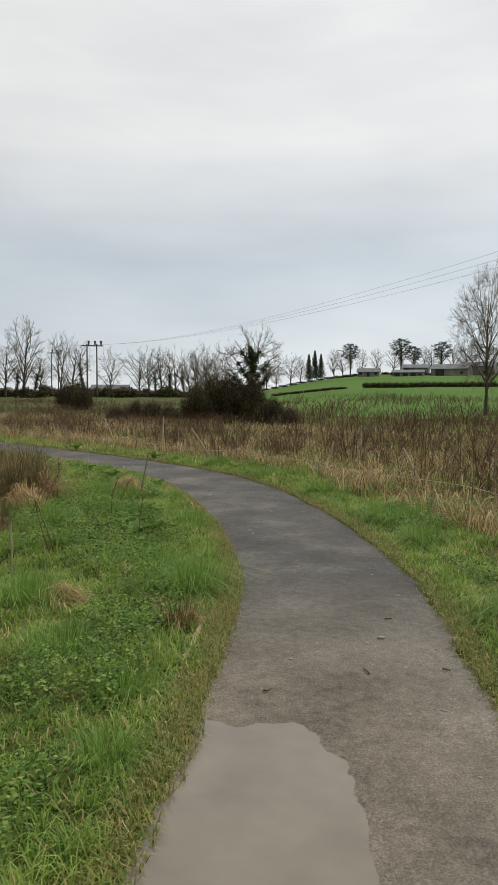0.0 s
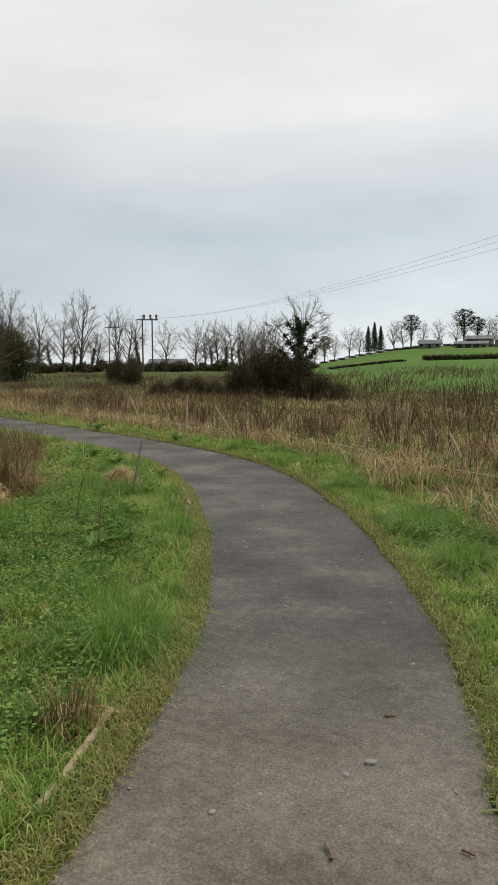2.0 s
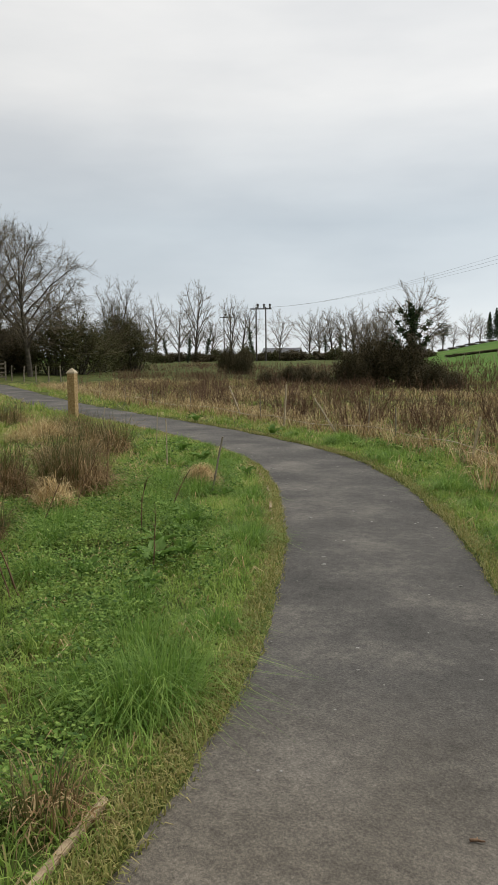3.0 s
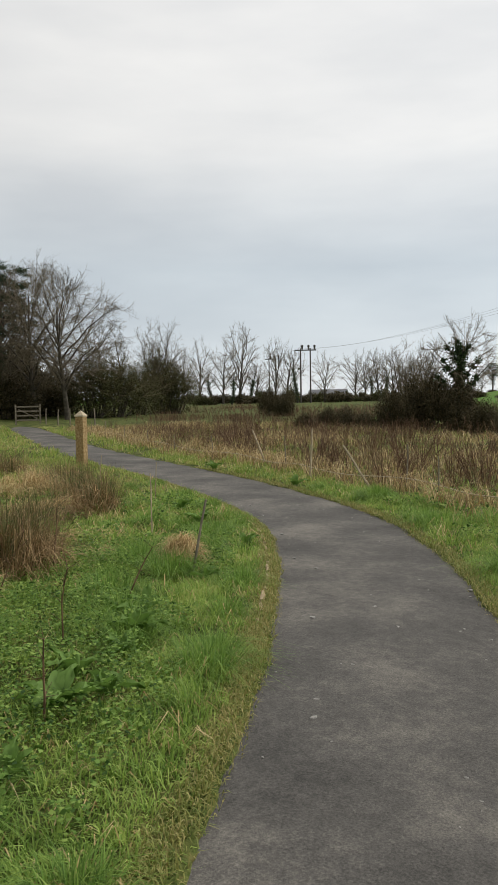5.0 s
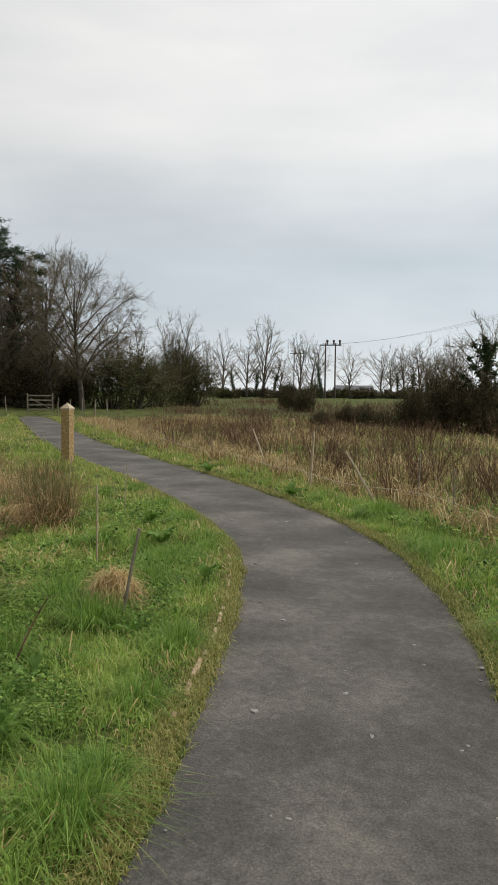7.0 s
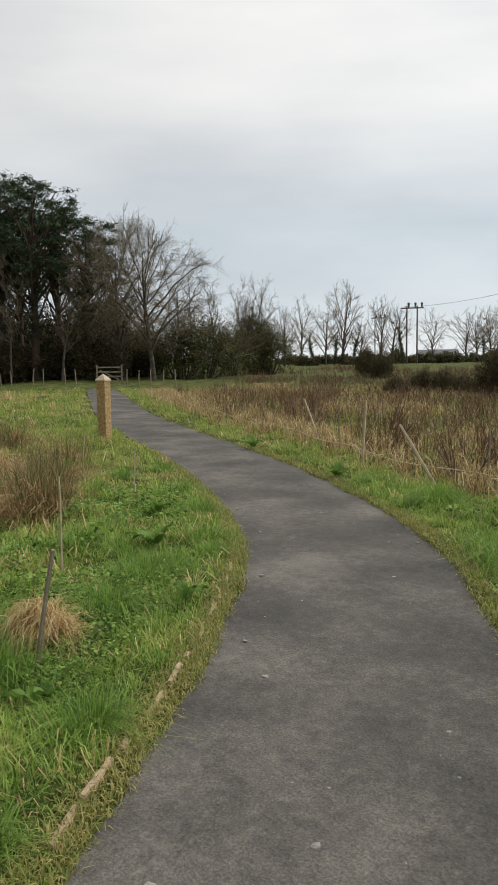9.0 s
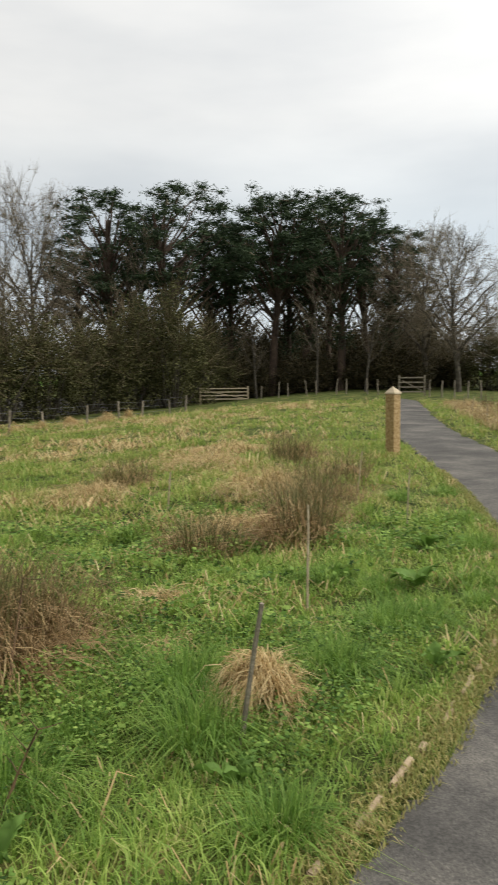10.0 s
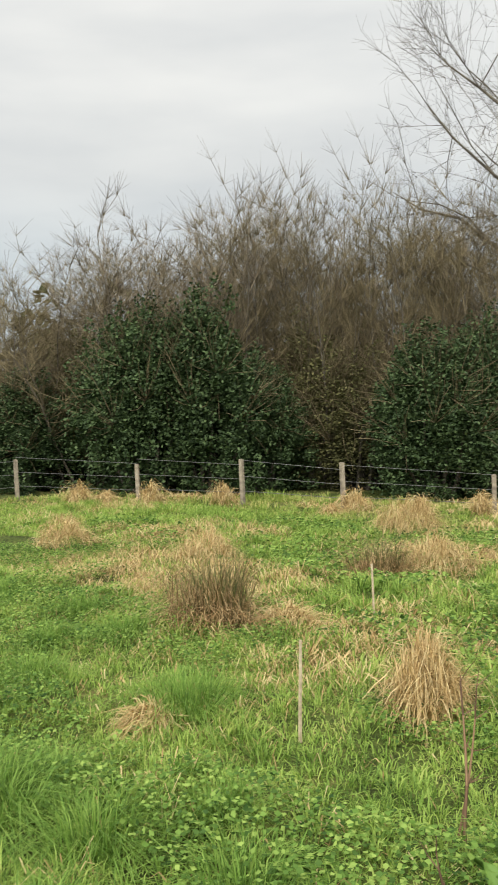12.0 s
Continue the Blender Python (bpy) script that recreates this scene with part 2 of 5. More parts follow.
def path_material():
    """Compacted stone dust: dark grey, with muddy brown where the puddle stands, scuffs, small stones and damp."""
    m, n, l, b = nodes_of("stone_dust_path")
    co = n.new("ShaderNodeTexCoord")

    def tex(scale, detail=5, rough=0.6):
        t = n.new("ShaderNodeTexNoise")
        t.inputs["Scale"].default_value, t.inputs["Detail"].default_value, t.inputs["Roughness"].default_value = scale, detail, rough
        l.new(co.outputs["Object"], t.inputs[0])
        return t

    big, mid, fine = tex(0.9), tex(15, 7, 0.72), tex(85, 4, 0.85)
    add = n.new("ShaderNodeMath")
    add.operation, add.inputs[1].default_value = "MULTIPLY_ADD", 0.5
    l.new(mid.outputs[0], add.inputs[0]), l.new(big.outputs[0], add.inputs[2])
    grey = ramp_of(n, ((0.52, (0.05, 0.048, 0.044)), (0.75, (0.095, 0.09, 0.082)), (0.96, (0.175, 0.163, 0.142))))
    mud = ramp_of(n, ((0.52, (0.085, 0.074, 0.058)), (0.74, (0.205, 0.178, 0.138)), (0.95, (0.32, 0.28, 0.225))))
    l.new(add.outputs[0], grey.inputs[0]), l.new(add.outputs[0], mud.inputs[0])
    dist = n.new("ShaderNodeVectorMath")
    dist.operation, dist.inputs[1].default_value = "DISTANCE", (1.15, 0.83, 0.0)
    l.new(co.outputs["Object"], dist.inputs[0])
    wob = n.new("ShaderNodeMath")
    wob.operation, wob.inputs[1].default_value = "MULTIPLY_ADD", 2.2
    l.new(big.outputs[0], wob.inputs[0]), l.new(dist.outputs["Value"], wob.inputs[2])
    fade = n.new("ShaderNodeMapRange")
    fade.inputs[1].default_value, fade.inputs[2].default_value, fade.inputs[3].default_value, fade.inputs[4].default_value = 1.8, 4.4, 1.0, 0.0
    l.new(wob.outputs[0], fade.inputs[0])
    mx = n.new("ShaderNodeMixRGB")
    l.new(fade.outputs[0], mx.inputs[0]), l.new(grey.outputs[0], mx.inputs[1]), l.new(mud.outputs[0], mx.inputs[2])
    sp = ramp_of(n, ((0.28, (0.4, 0.4, 0.4)), (0.5, (1, 1, 1)), (0.72, (1.8, 1.78, 1.74))))
    l.new(fine.outputs[0], sp.inputs[0])
    mul = n.new("ShaderNodeMixRGB")
    mul.blend_type, mul.inputs[0].default_value = "MULTIPLY", 1.0
    l.new(mx.outputs[0], mul.inputs[1]), l.new(sp.outputs[0], mul.inputs[2])
    l.new(mul.outputs[0], b.inputs["Base Color"])
    b.inputs["Roughness"].default_value, b.inputs["Specular IOR Level"].default_value = 0.85, 0.25
    bp = n.new("ShaderNodeBump")
    bp.inputs["Strength"].default_value, bp.inputs["Distance"].default_value = 0.7, 0.012
    hs = n.new("ShaderNodeMath")
    hs.operation, hs.inputs[1].default_value = "MULTIPLY_ADD", 0.5
    l.new(fine.outputs[0], hs.inputs[0]), l.new(mid.outputs[0], hs.inputs[2])
    l.new(hs.outputs[0], bp.inputs["Height"]), l.new(bp.outputs[0], b.inputs["Normal"])
    return m


M_PATH = path_material()
M_PUDDLE, pn, pl, pb = nodes_of("muddy_water")
pb.inputs["Base Color"].default_value, pb.inputs["Roughness"].default_value = (0.17, 0.147, 0.112, 1), 0.12
pb.inputs["Specular IOR Level"].default_value = 0.5
p_co, p_noise = pn.new("ShaderNodeTexCoord"), pn.new("ShaderNodeTexNoise")
p_noise.inputs["Scale"].default_value, p_noise.inputs["Detail"].default_value = 2.2, 6
p_ramp = ramp_of(pn, ((0.25, (0.15, 0.127, 0.092)), (0.5, (0.2, 0.172, 0.128)), (0.75, (0.25, 0.218, 0.165))))
pl.new(p_co.outputs["Object"], p_noise.inputs[0]), pl.new(p_noise.outputs[0], p_ramp.inputs[0]), pl.new(p_ramp.outputs[0], pb.inputs["Base Color"])

# ---- mesh helpers ----
rng = np.random.default_rng(7)


def mesh_of(name, verts, faces):
    """A mesh from numpy arrays: faces all have the same number of corners."""
    verts, faces = np.asarray(verts, np.float32).reshape(-1, 3), np.asarray(faces, np.int32)
    k = faces.shape[1]
    me = bpy.data.meshes.new(name)
    me.vertices.add(len(verts)), me.loops.add(faces.size), me.polygons.add(len(faces))
    me.vertices.foreach_set("co", verts.ravel())
    me.loops.foreach_set("vertex_index", faces.ravel())
    me.polygons.foreach_set("loop_start", np.arange(0, faces.size, k, dtype=np.int32))
    me.update(calc_edges=True)
    return me


def part(name, me, material, parent=None, label=""):
    if isinstance(me, bmesh.types.BMesh):
        bm, me = me, bpy.data.meshes.new(name)
        bm.to_mesh(me), bm.free()
    ob = new(name, me)
    if not me.materials:
        me.materials.append(material)
    if parent:
        ob.parent = parent
    return tagged(ob, label)


def thing(name, at, label, category, group="", turn=0.0):
    ob = new(name)
    ob.matrix_basis = pose(*at, 0, 0, turn)
    return tagged(ob, label, category, group)


def smooth(a):
    a = np.clip(a, 0, 1)
    return a * a * (3 - 2 * a)


def wave(x, y, s, k=0.0):
    """Cheap soft noise in -1..1."""
    return (np.sin(x * s + 1.3 * np.sin(y * s * 0.7 + k) + k) + np.sin(y * s * 1.13 + 1.7 * np.sin(x * s * 0.61 + 2 * k) + 1.9 * k) + 0.6 * np.sin((x + y) * s * 2.1 + 3 * k) + 0.6 * np.sin((x - 0.7 * y) * s * 2.7 - k)) / 3.2


def box(bm, lo, hi, bevel=0.0):
    made = bmesh.ops.create_cube(bm, size=1)["verts"]
    for v in made:
        v.co = Vector([lo[i] + (v.co[i] + 0.5) * (hi[i] - lo[i]) for i in range(3)])
    if bevel:
        edges = list({e for v in made for e in v.link_edges})
        bmesh.ops.bevel(bm, geom=edges, offset=bevel, segments=2, affect="EDGES")
    return bm


def tubes(segs, sides=4):
    """Tapered tubes: rows of (p0, p1, r0, r1)."""
    s = np.asarray(segs, float).reshape(-1, 8)
    a, b, r0, r1 = s[:, :3], s[:, 3:6], s[:, 6], s[:, 7]
    d = b - a
    d /= np.linalg.norm(d, axis=1, keepdims=True) + 1e-9
    ref = np.where(np.abs(d[:, 2:]) > 0.9, [[1.0, 0, 0]], [[0, 0, 1.0]])
    u = np.cross(d, ref)
    u /= np.linalg.norm(u, axis=1, keepdims=True) + 1e-9
    w = np.cross(d, u)
    ang = np.arange(sides) * 2 * np.pi / sides
    ring = np.cos(ang)[None, :, None] * u[:, None] + np.sin(ang)[None, :, None] * w[:, None]
    v = np.concatenate([a[:, None] + ring * r0[:, None, None], b[:, None] + ring * r1[:, None, None]], 1)
    i = np.arange(sides)
    j = (i + 1) % sides
    f = np.stack([i, j, j + sides, i + sides], 1)
    return v.reshape(-1, 3), (f[None] + (np.arange(len(s)) * 2 * sides)[:, None, None]).reshape(-1, 4)


def blades(p, h, w, lean, ang=None):
    """Bent tapering blades, each an island of three triangles."""
    n = len(p)
    ang = rng.uniform(0, 2 * np.pi, n) if ang is None else ang
    h, w, lean = (np.broadcast_to(a, (n,)) for a in (h, w, lean))
    dirn = np.stack([np.cos(ang), np.sin(ang), 0 * ang], 1)
    turn = ang + np.pi / 2 + rng.normal(0, 0.5, n)
    side = np.stack([np.cos(turn), np.sin(turn), 0 * ang], 1) * (w / 2)[:, None]
    up = np.array([0, 0, 1.0])
    mid = p + up * (h * 0.6)[:, None] + dirn * (lean * 0.35)[:, None]
    tip = p + up * (h * np.clip(1.1 - 0.5 * (lean / (h + 1e-6)), 0.12, 1))[:, None] + dirn * lean[:, None]
    v = np.stack([p - side, p + side, mid - side * 0.75, mid + side * 0.75, tip], 1)
    f = np.array([[0, 1, 3], [0, 3, 2], [2, 3, 4]])
    return v.reshape(-1, 3), (f[None] + (np.arange(n) * 5)[:, None, None]).reshape(-1, 3)


def leaves(p, size, flat=0.5, long=1.6):
    """Small pointed leaves, folded along the middle, each an island of two triangles."""
    n = len(p)
    size = np.broadcast_to(size, (n,))[:, None]
    a = rng.normal(0, 1, (n, 3))
    a[:, 2] *= 1 - flat
    a /= np.linalg.norm(a, axis=1, keepdims=True)
    b = np.cross(a, rng.normal(0, 1, (n, 3)) * [1 - flat, 1 - flat, 1] + [0, 0, flat])
    b /= np.linalg.norm(b, axis=1, keepdims=True) + 1e-9
    c = np.cross(a, b)
    v = np.stack([p - a * size * long / 2, p + b * size / 2 + c * size * 0.12, p + a * size * long / 2, p - b * size / 2 + c * size * 0.12], 1)
    f = np.array([[0, 1, 2], [0, 2, 3]])
    return v.reshape(-1, 3), (f[None] + (np.arange(n) * 4)[:, None, None]).reshape(-1, 3)


def slivers(segs):
    """Fine twig ends: thin tapering flat strips, rows of (p0, p1, r0, r1)."""
    s = np.asarray(segs, float).reshape(-1, 8)
    d = s[:, 3:6] - s[:, :3]
    side = np.cross(d, np.random.default_rng(len(s)).normal(0, 1, (len(s), 3)))
    side /= np.linalg.norm(side, axis=1, keepdims=True) + 1e-9
    v = np.stack([s[:, :3] - side * s[:, 6:7], s[:, :3] + side * s[:, 6:7], s[:, 3:6] + side * s[:, 7:8], s[:, 3:6] - side * s[:, 7:8]], 1)
    return v.reshape(-1, 3), np.arange(len(s) * 4).reshape(-1, 4)


def ribbons(p, ang, reach, rise, w, droop=0.9, segs=4):
    """Long blades that arch up and hang over, each a strip of quads."""
    n = len(p)
    reach, rise, w, droop = (np.broadcast_to(a, (n,)) for a in (reach, rise, w, droop))
    t = np.linspace(0, 1, segs + 1)
    dirn = np.stack([np.cos(ang), np.sin(ang), 0 * ang], 1)
    side = np.stack([-np.sin(ang), np.cos(ang), rng.normal(0, 0.4, n)], 1)
    z = np.sin(np.pi * t[None] * droop[:, None]) * rise[:, None]
    c = p[:, None] + dirn[:, None] * (reach[:, None] * t)[:, :, None] + side[:, None] * (rng.normal(0, 0.16, n)[:, None] * reach[:, None] * t**2)[:, :, None] * [1, 1, 0]
    c[:, :, 2] += np.maximum(z, 0.006)
    half = side[:, None] * (w[:, None] * (1 - 0.75 * t) / 2)[:, :, None]
    v = np.stack([c - half, c + half], 2).reshape(-1, 3)
    k = np.arange(segs) * 2
    f = np.stack([k, k + 1, k + 3, k + 2], 1)
    return v, (f[None] + (np.arange(n) * 2 * (segs + 1))[:, None, None]).reshape(-1, 4)


def joined(*pairs):
    v, f, k = [], [], 0
    for a, b in pairs:
        if b.shape[1] == 4:
            b = np.concatenate([b[:, [0, 1, 2]], b[:, [0, 2, 3]]])
        v.append(a), f.append(b + k)
        k += len(a)
    return np.concatenate(v), np.concatenate(f)


# ---- the line of the path and the lie of the land ----
CENTRE = [(8.07, -40.46), (5.51, -16.58), (4.45, -8.63), (3.67, -4.68), (2.88, -1.92), (1.9, 0.67), (1.19, 2.35), (0.34, 4.08), (-0.99, 6), (-1.99, 7.21), (-3.28, 8.64), (-4.86, 10.03), (-6.93, 11.21), (-10.17, 12.62), (-15.34, 14.47), (-21.25, 16.77), (-30.55, 21.03), (-42.07, 26.3), (-56.98, 33.12)]


def spline(points, n=24):
    p = np.array([points[0], *points, points[-1]], float)
    t = np.linspace(0, 1, n, endpoint=False)[:, None]
    out = [0.5 * (2 * p[i] + (p[i + 1] - p[i - 1]) * t + (2 * p[i - 1] - 5 * p[i] + 4 * p[i + 1] - p[i + 2]) * t**2 + (3 * p[i] - p[i - 1] - 3 * p[i + 1] + p[i + 2]) * t**3) for i in range(1, len(p) - 2)]
    return np.concatenate(out + [p[-1:]])


LINE = spline(CENTRE)
TANG = np.gradient(LINE, axis=0)
TANG /= np.linalg.norm(TANG, axis=1, keepdims=True)
NORM = np.stack([-TANG[:, 1], TANG[:, 0]], 1)


def off_path(x, y):
    """Signed distance from the middle of the path, positive on the meadow's side."""
    x, y = np.asarray(x, float).ravel(), np.asarray(y, float).ravel()
    out = np.empty(len(x))
    for s in range(0, len(x), 4000):
        dx, dy = x[s : s + 4000, None] - LINE[None, :, 0], y[s : s + 4000, None] - LINE[None, :, 1]
        d2 = dx * dx + dy * dy
        k = d2.argmin(1)
        r = np.arange(len(k))
        out[s : s + 4000] = np.sqrt(d2[r, k]) * np.where(dx[r, k] * NORM[k, 0] + dy[r, k] * NORM[k, 1] > 0, 1, -1)
    return out


def edge_half(x, y, side):
    """How far the path's edge lies from its line: the brush side (negative) is the narrower."""
    x, y = np.asarray(x, float), np.asarray(y, float)
    base = np.where(np.asarray(side) > 0, 0.87, np.interp(y, [-10, 2, 5, 7.5, 12, 40], [0.66, 0.62, 0.65, 0.75, 0.76, 0.74]))
    return base + 0.025 * wave(x, y, 4.0) + 0.015 * wave(x, y, 13.0, 2.0)


def height(x, y, d=None):
    x, y = np.asarray(x, float).ravel(), np.asarray(y, float).ravel()
    d = off_path(x, y) if d is None else d
    z = -0.85 * smooth((d - 2.2) / 16) - 0.3 * smooth((d - 16) / 10)
    a = np.abs(d) - edge_half(x, y, d) + 0.89
    lumps = np.clip(wave(x, y, 4.3, 2.0), -0.2, 1) * 0.07 + np.clip(wave(x, y, 8.5, 0.7), -0.3, 1) * 0.03
    z = z + lumps * smooth((a - 1.1) / 0.8) * smooth((40 - np.hypot(x, y)) / 15)
    z = z + (0.05 * wave(x, y, 1.1, 1.0) + 0.03 * wave(x, y, 3.1, 4.0)) * smooth((a - 1.0) / 2.0)
    z = z + 0.015 - 0.08 * smooth((0.86 - a) / 0.12)
    r, az = np.hypot(x, y), np.degrees(np.arctan2(-x, y))
    rise = np.clip((r - 48) * 0.038, 0, 7.0) * (0.1 + 0.9 * smooth((31 - az) / 12) * smooth((az + 120) / 40))
    return z + rise + np.where(r > 40, 0.25 * wave(x, y, 0.09, 2.0), 0)


def on_ground(xy, lift=0.0):
    xy = np.asarray(xy, float)
    return np.column_stack([xy, height(xy[:, 0], xy[:, 1]) + lift])


def spot(x, y, lift=0.0):
    return (x, y, float(height([x], [y])[0]) + lift)


# ground: one sheet to the horizon
radii = np.concatenate([[0.0], 0.25 * 1.0325 ** np.arange(300)])
radii = radii[radii < 3600]
spokes = 288
th = np.arange(spokes) * 2 * np.pi / spokes
gx, gy = (radii[:, None] * np.cos(th)).ravel() - 1.0, (radii[:, None] * np.sin(th)).ravel() + 6.0
gv = np.column_stack([gx, gy, height(gx, gy)])
i, j = np.meshgrid(np.arange(len(radii) - 1), np.arange(spokes), indexing="ij")
jn = (j + 1) % spokes
gf = np.stack([i * spokes + j, (i + 1) * spokes + j, (i + 1) * spokes + jn, i * spokes + jn], -1).reshape(-1, 4)
ground = part("ground", mesh_of("ground", gv, gf), M_GROUND, None, "rough wet meadow ground with green and straw-coloured growth")
tagged(ground, category="ground", kind="structure")
ground.data.materials.append(M_FIELD)
mid = gv[gf].mean(1)
mr, maz = np.hypot(mid[:, 0], mid[:, 1]), np.degrees(np.arctan2(-mid[:, 0], mid[:, 1]))
is_field = (mr > 46 + 2.5 * np.sin(maz * 0.4)) & (maz < 33) & (maz > -130) | (mr > 170)
ground.data.polygons.foreach_set("material_index", is_field.astype(np.int32))
ground.data.polygons.foreach_set("use_smooth", np.ones(len(gf), bool))

# path: a crowned strip with ragged edges and real thickness, with a hollow where the puddle stands
FINE = spline(CENTRE, 72)
fine_t = np.gradient(FINE, axis=0)
fine_t /= np.linalg.norm(fine_t, axis=1, keepdims=True)
fine_n = np.stack([-fine_t[:, 1], fine_t[:, 0]], 1)
PUDDLE, PUDDLE_TURN = (1.47, 0.5), radians(24)


def puddle_radius(x, y):
    """1 along the puddle's mean outline."""
    u, v = x - PUDDLE[0], y - PUDDLE[1]
    c, t = math.cos(PUDDLE_TURN), math.sin(PUDDLE_TURN)
    return np.hypot((u * c + v * t) / 0.47, (-u * t + v * c) / 0.84)


cols = np.concatenate([[-1, -0.985], np.linspace(-0.95, 0.95, 39), [0.985, 1]])
pts = []
for c in cols:
    q = FINE + fine_n * (c * edge_half(FINE[:, 0], FINE[:, 1], c))[:, None]
    zz = 0.012 * (1 - c * c) + 0.004 * wave(q[:, 0], q[:, 1], 4.0) + (-0.06 if abs(c) == 1 else 0)
    near = smooth((2.6 - puddle_radius(q[:, 0], q[:, 1])) / 1.2)
    zz = zz + near * (0.0035 * wave(q[:, 0], q[:, 1], 11.0, 3.0) + 0.003 * wave(q[:, 0], q[:, 1], 27.0, 1.0))
    pts.append(np.column_stack([q, zz - 0.03 * smooth((1.55 - puddle_radius(q[:, 0], q[:, 1])) / 1.1)]))
pv = np.stack(pts, 1).reshape(-1, 3)
i, j = np.meshgrid(np.arange(len(FINE) - 1), np.arange(len(cols) - 1), indexing="ij")
nc = len(cols)
pf = np.stack([i * nc + j, i * nc + j + 1, (i + 1) * nc + j + 1, (i + 1) * nc + j], -1).reshape(-1, 4)
path = part("path", mesh_of("path", pv, pf), M_PATH, None, "grey compacted stone-dust footpath, muddy in places")
tagged(path, category="path", kind="structure")
path.data.polygons.foreach_set("use_smooth", np.ones(len(pf), bool))

# ---- trees and shrubs ----
def unit(v):
    return v / (np.linalg.norm(v) + 1e-9)


def limb(r, p, d, length, r0, r1, n, wob, lift):
    """One bending limb as a chain of segments."""
    out, q = [], np.array(p, float)
    for k in range(n):
        d = unit(d + r.normal(0, wob, 3) + [0, 0, lift])
        e = q + d * length / n
        a, b = k / n, (k + 1) / n
        out.append((*q, *e, r0 + (r1 - r0) * a, r0 + (r1 - r0) * b))
        q = e
    return out


def bare(seed, tall, girth, first=0.28, limbs=12, reach=0.42, subs=7, twigs=6, rise=0.55, lift=0.10, stems=1, fine=0.012, ends=3):
    """Segments of a leafless tree: trunk and limbs, then twigs."""
    r = np.random.default_rng(seed)
    wood, thin = [], []
    for s in range(stems):
        tilt = np.array([0, 0, 1.0]) if stems == 1 else unit(np.array([math.cos(s * 2.4), math.sin(s * 2.4), r.uniform(2.0, 5.0)]))
        start = np.zeros(3) if stems == 1 else np.array([math.cos(s * 2.4), math.sin(s * 2.4), 0]) * girth * 1.2
        h = tall * (0.86 if stems == 1 else r.uniform(0.6, 0.86))
        trunk = limb(r, start - [0, 0, 0.15], tilt, h, girth, girth * 0.12, 9, 0.07, 0.04)
        wood += trunk
        for k in range(limbs):
            f = first + (1 - first) * (k + r.uniform(0, 1)) / limbs
            seg = trunk[min(int(f * 9), 8)]
            p = np.array(seg[:3]) + (np.array(seg[3:6]) - seg[:3]) * (f * 9 % 1)
            a = k * 2.4 + r.uniform(-0.5, 0.5)
            d = unit(np.array([math.cos(a), math.sin(a), rise + 0.9 * f + r.normal(0, 0.15)]))
            ln = tall * reach * (1.15 - 0.6 * f) * r.uniform(0.75, 1.15)
            main = limb(r, p, d, ln, seg[6] * 0.5, seg[6] * 0.1 + fine, 6, 0.14, lift)
            wood += main
            for _ in range(subs):
                g = r.integers(1, 6)
                ms = main[g]
                d2 = unit(np.array(ms[3:6]) - ms[:3] + r.normal(0, 0.55, 3) * 0.9 * ln / 6 + [0, 0, 0.02])
                sub = limb(r, ms[:3], d2, ln * r.uniform(0.3, 0.55), ms[6] * 0.5 + fine * 0.5, fine * 0.7, 4, 0.16, lift * 0.8)
                thin += sub
                for _ in range(twigs):
                    ss = sub[r.integers(0, 4)]
                    d3 = unit(np.array(ss[3:6]) - ss[:3] + r.normal(0, 0.6, 3) * ln * 0.11)
                    tw = limb(r, ss[3:6], d3, ln * r.uniform(0.12, 0.28), fine * 0.8, fine * 0.35, 2, 0.2, lift * 0.6)
                    thin += tw
                    for _ in range(ends):
                        d4 = unit(d3 + r.normal(0, 0.55, 3))
                        thin += limb(r, tw[r.integers(0, 2)][3:6], d4, ln * r.uniform(0.05, 0.14), fine * 0.5, fine * 0.25, 1, 0.1, 0)
    return wood, thin


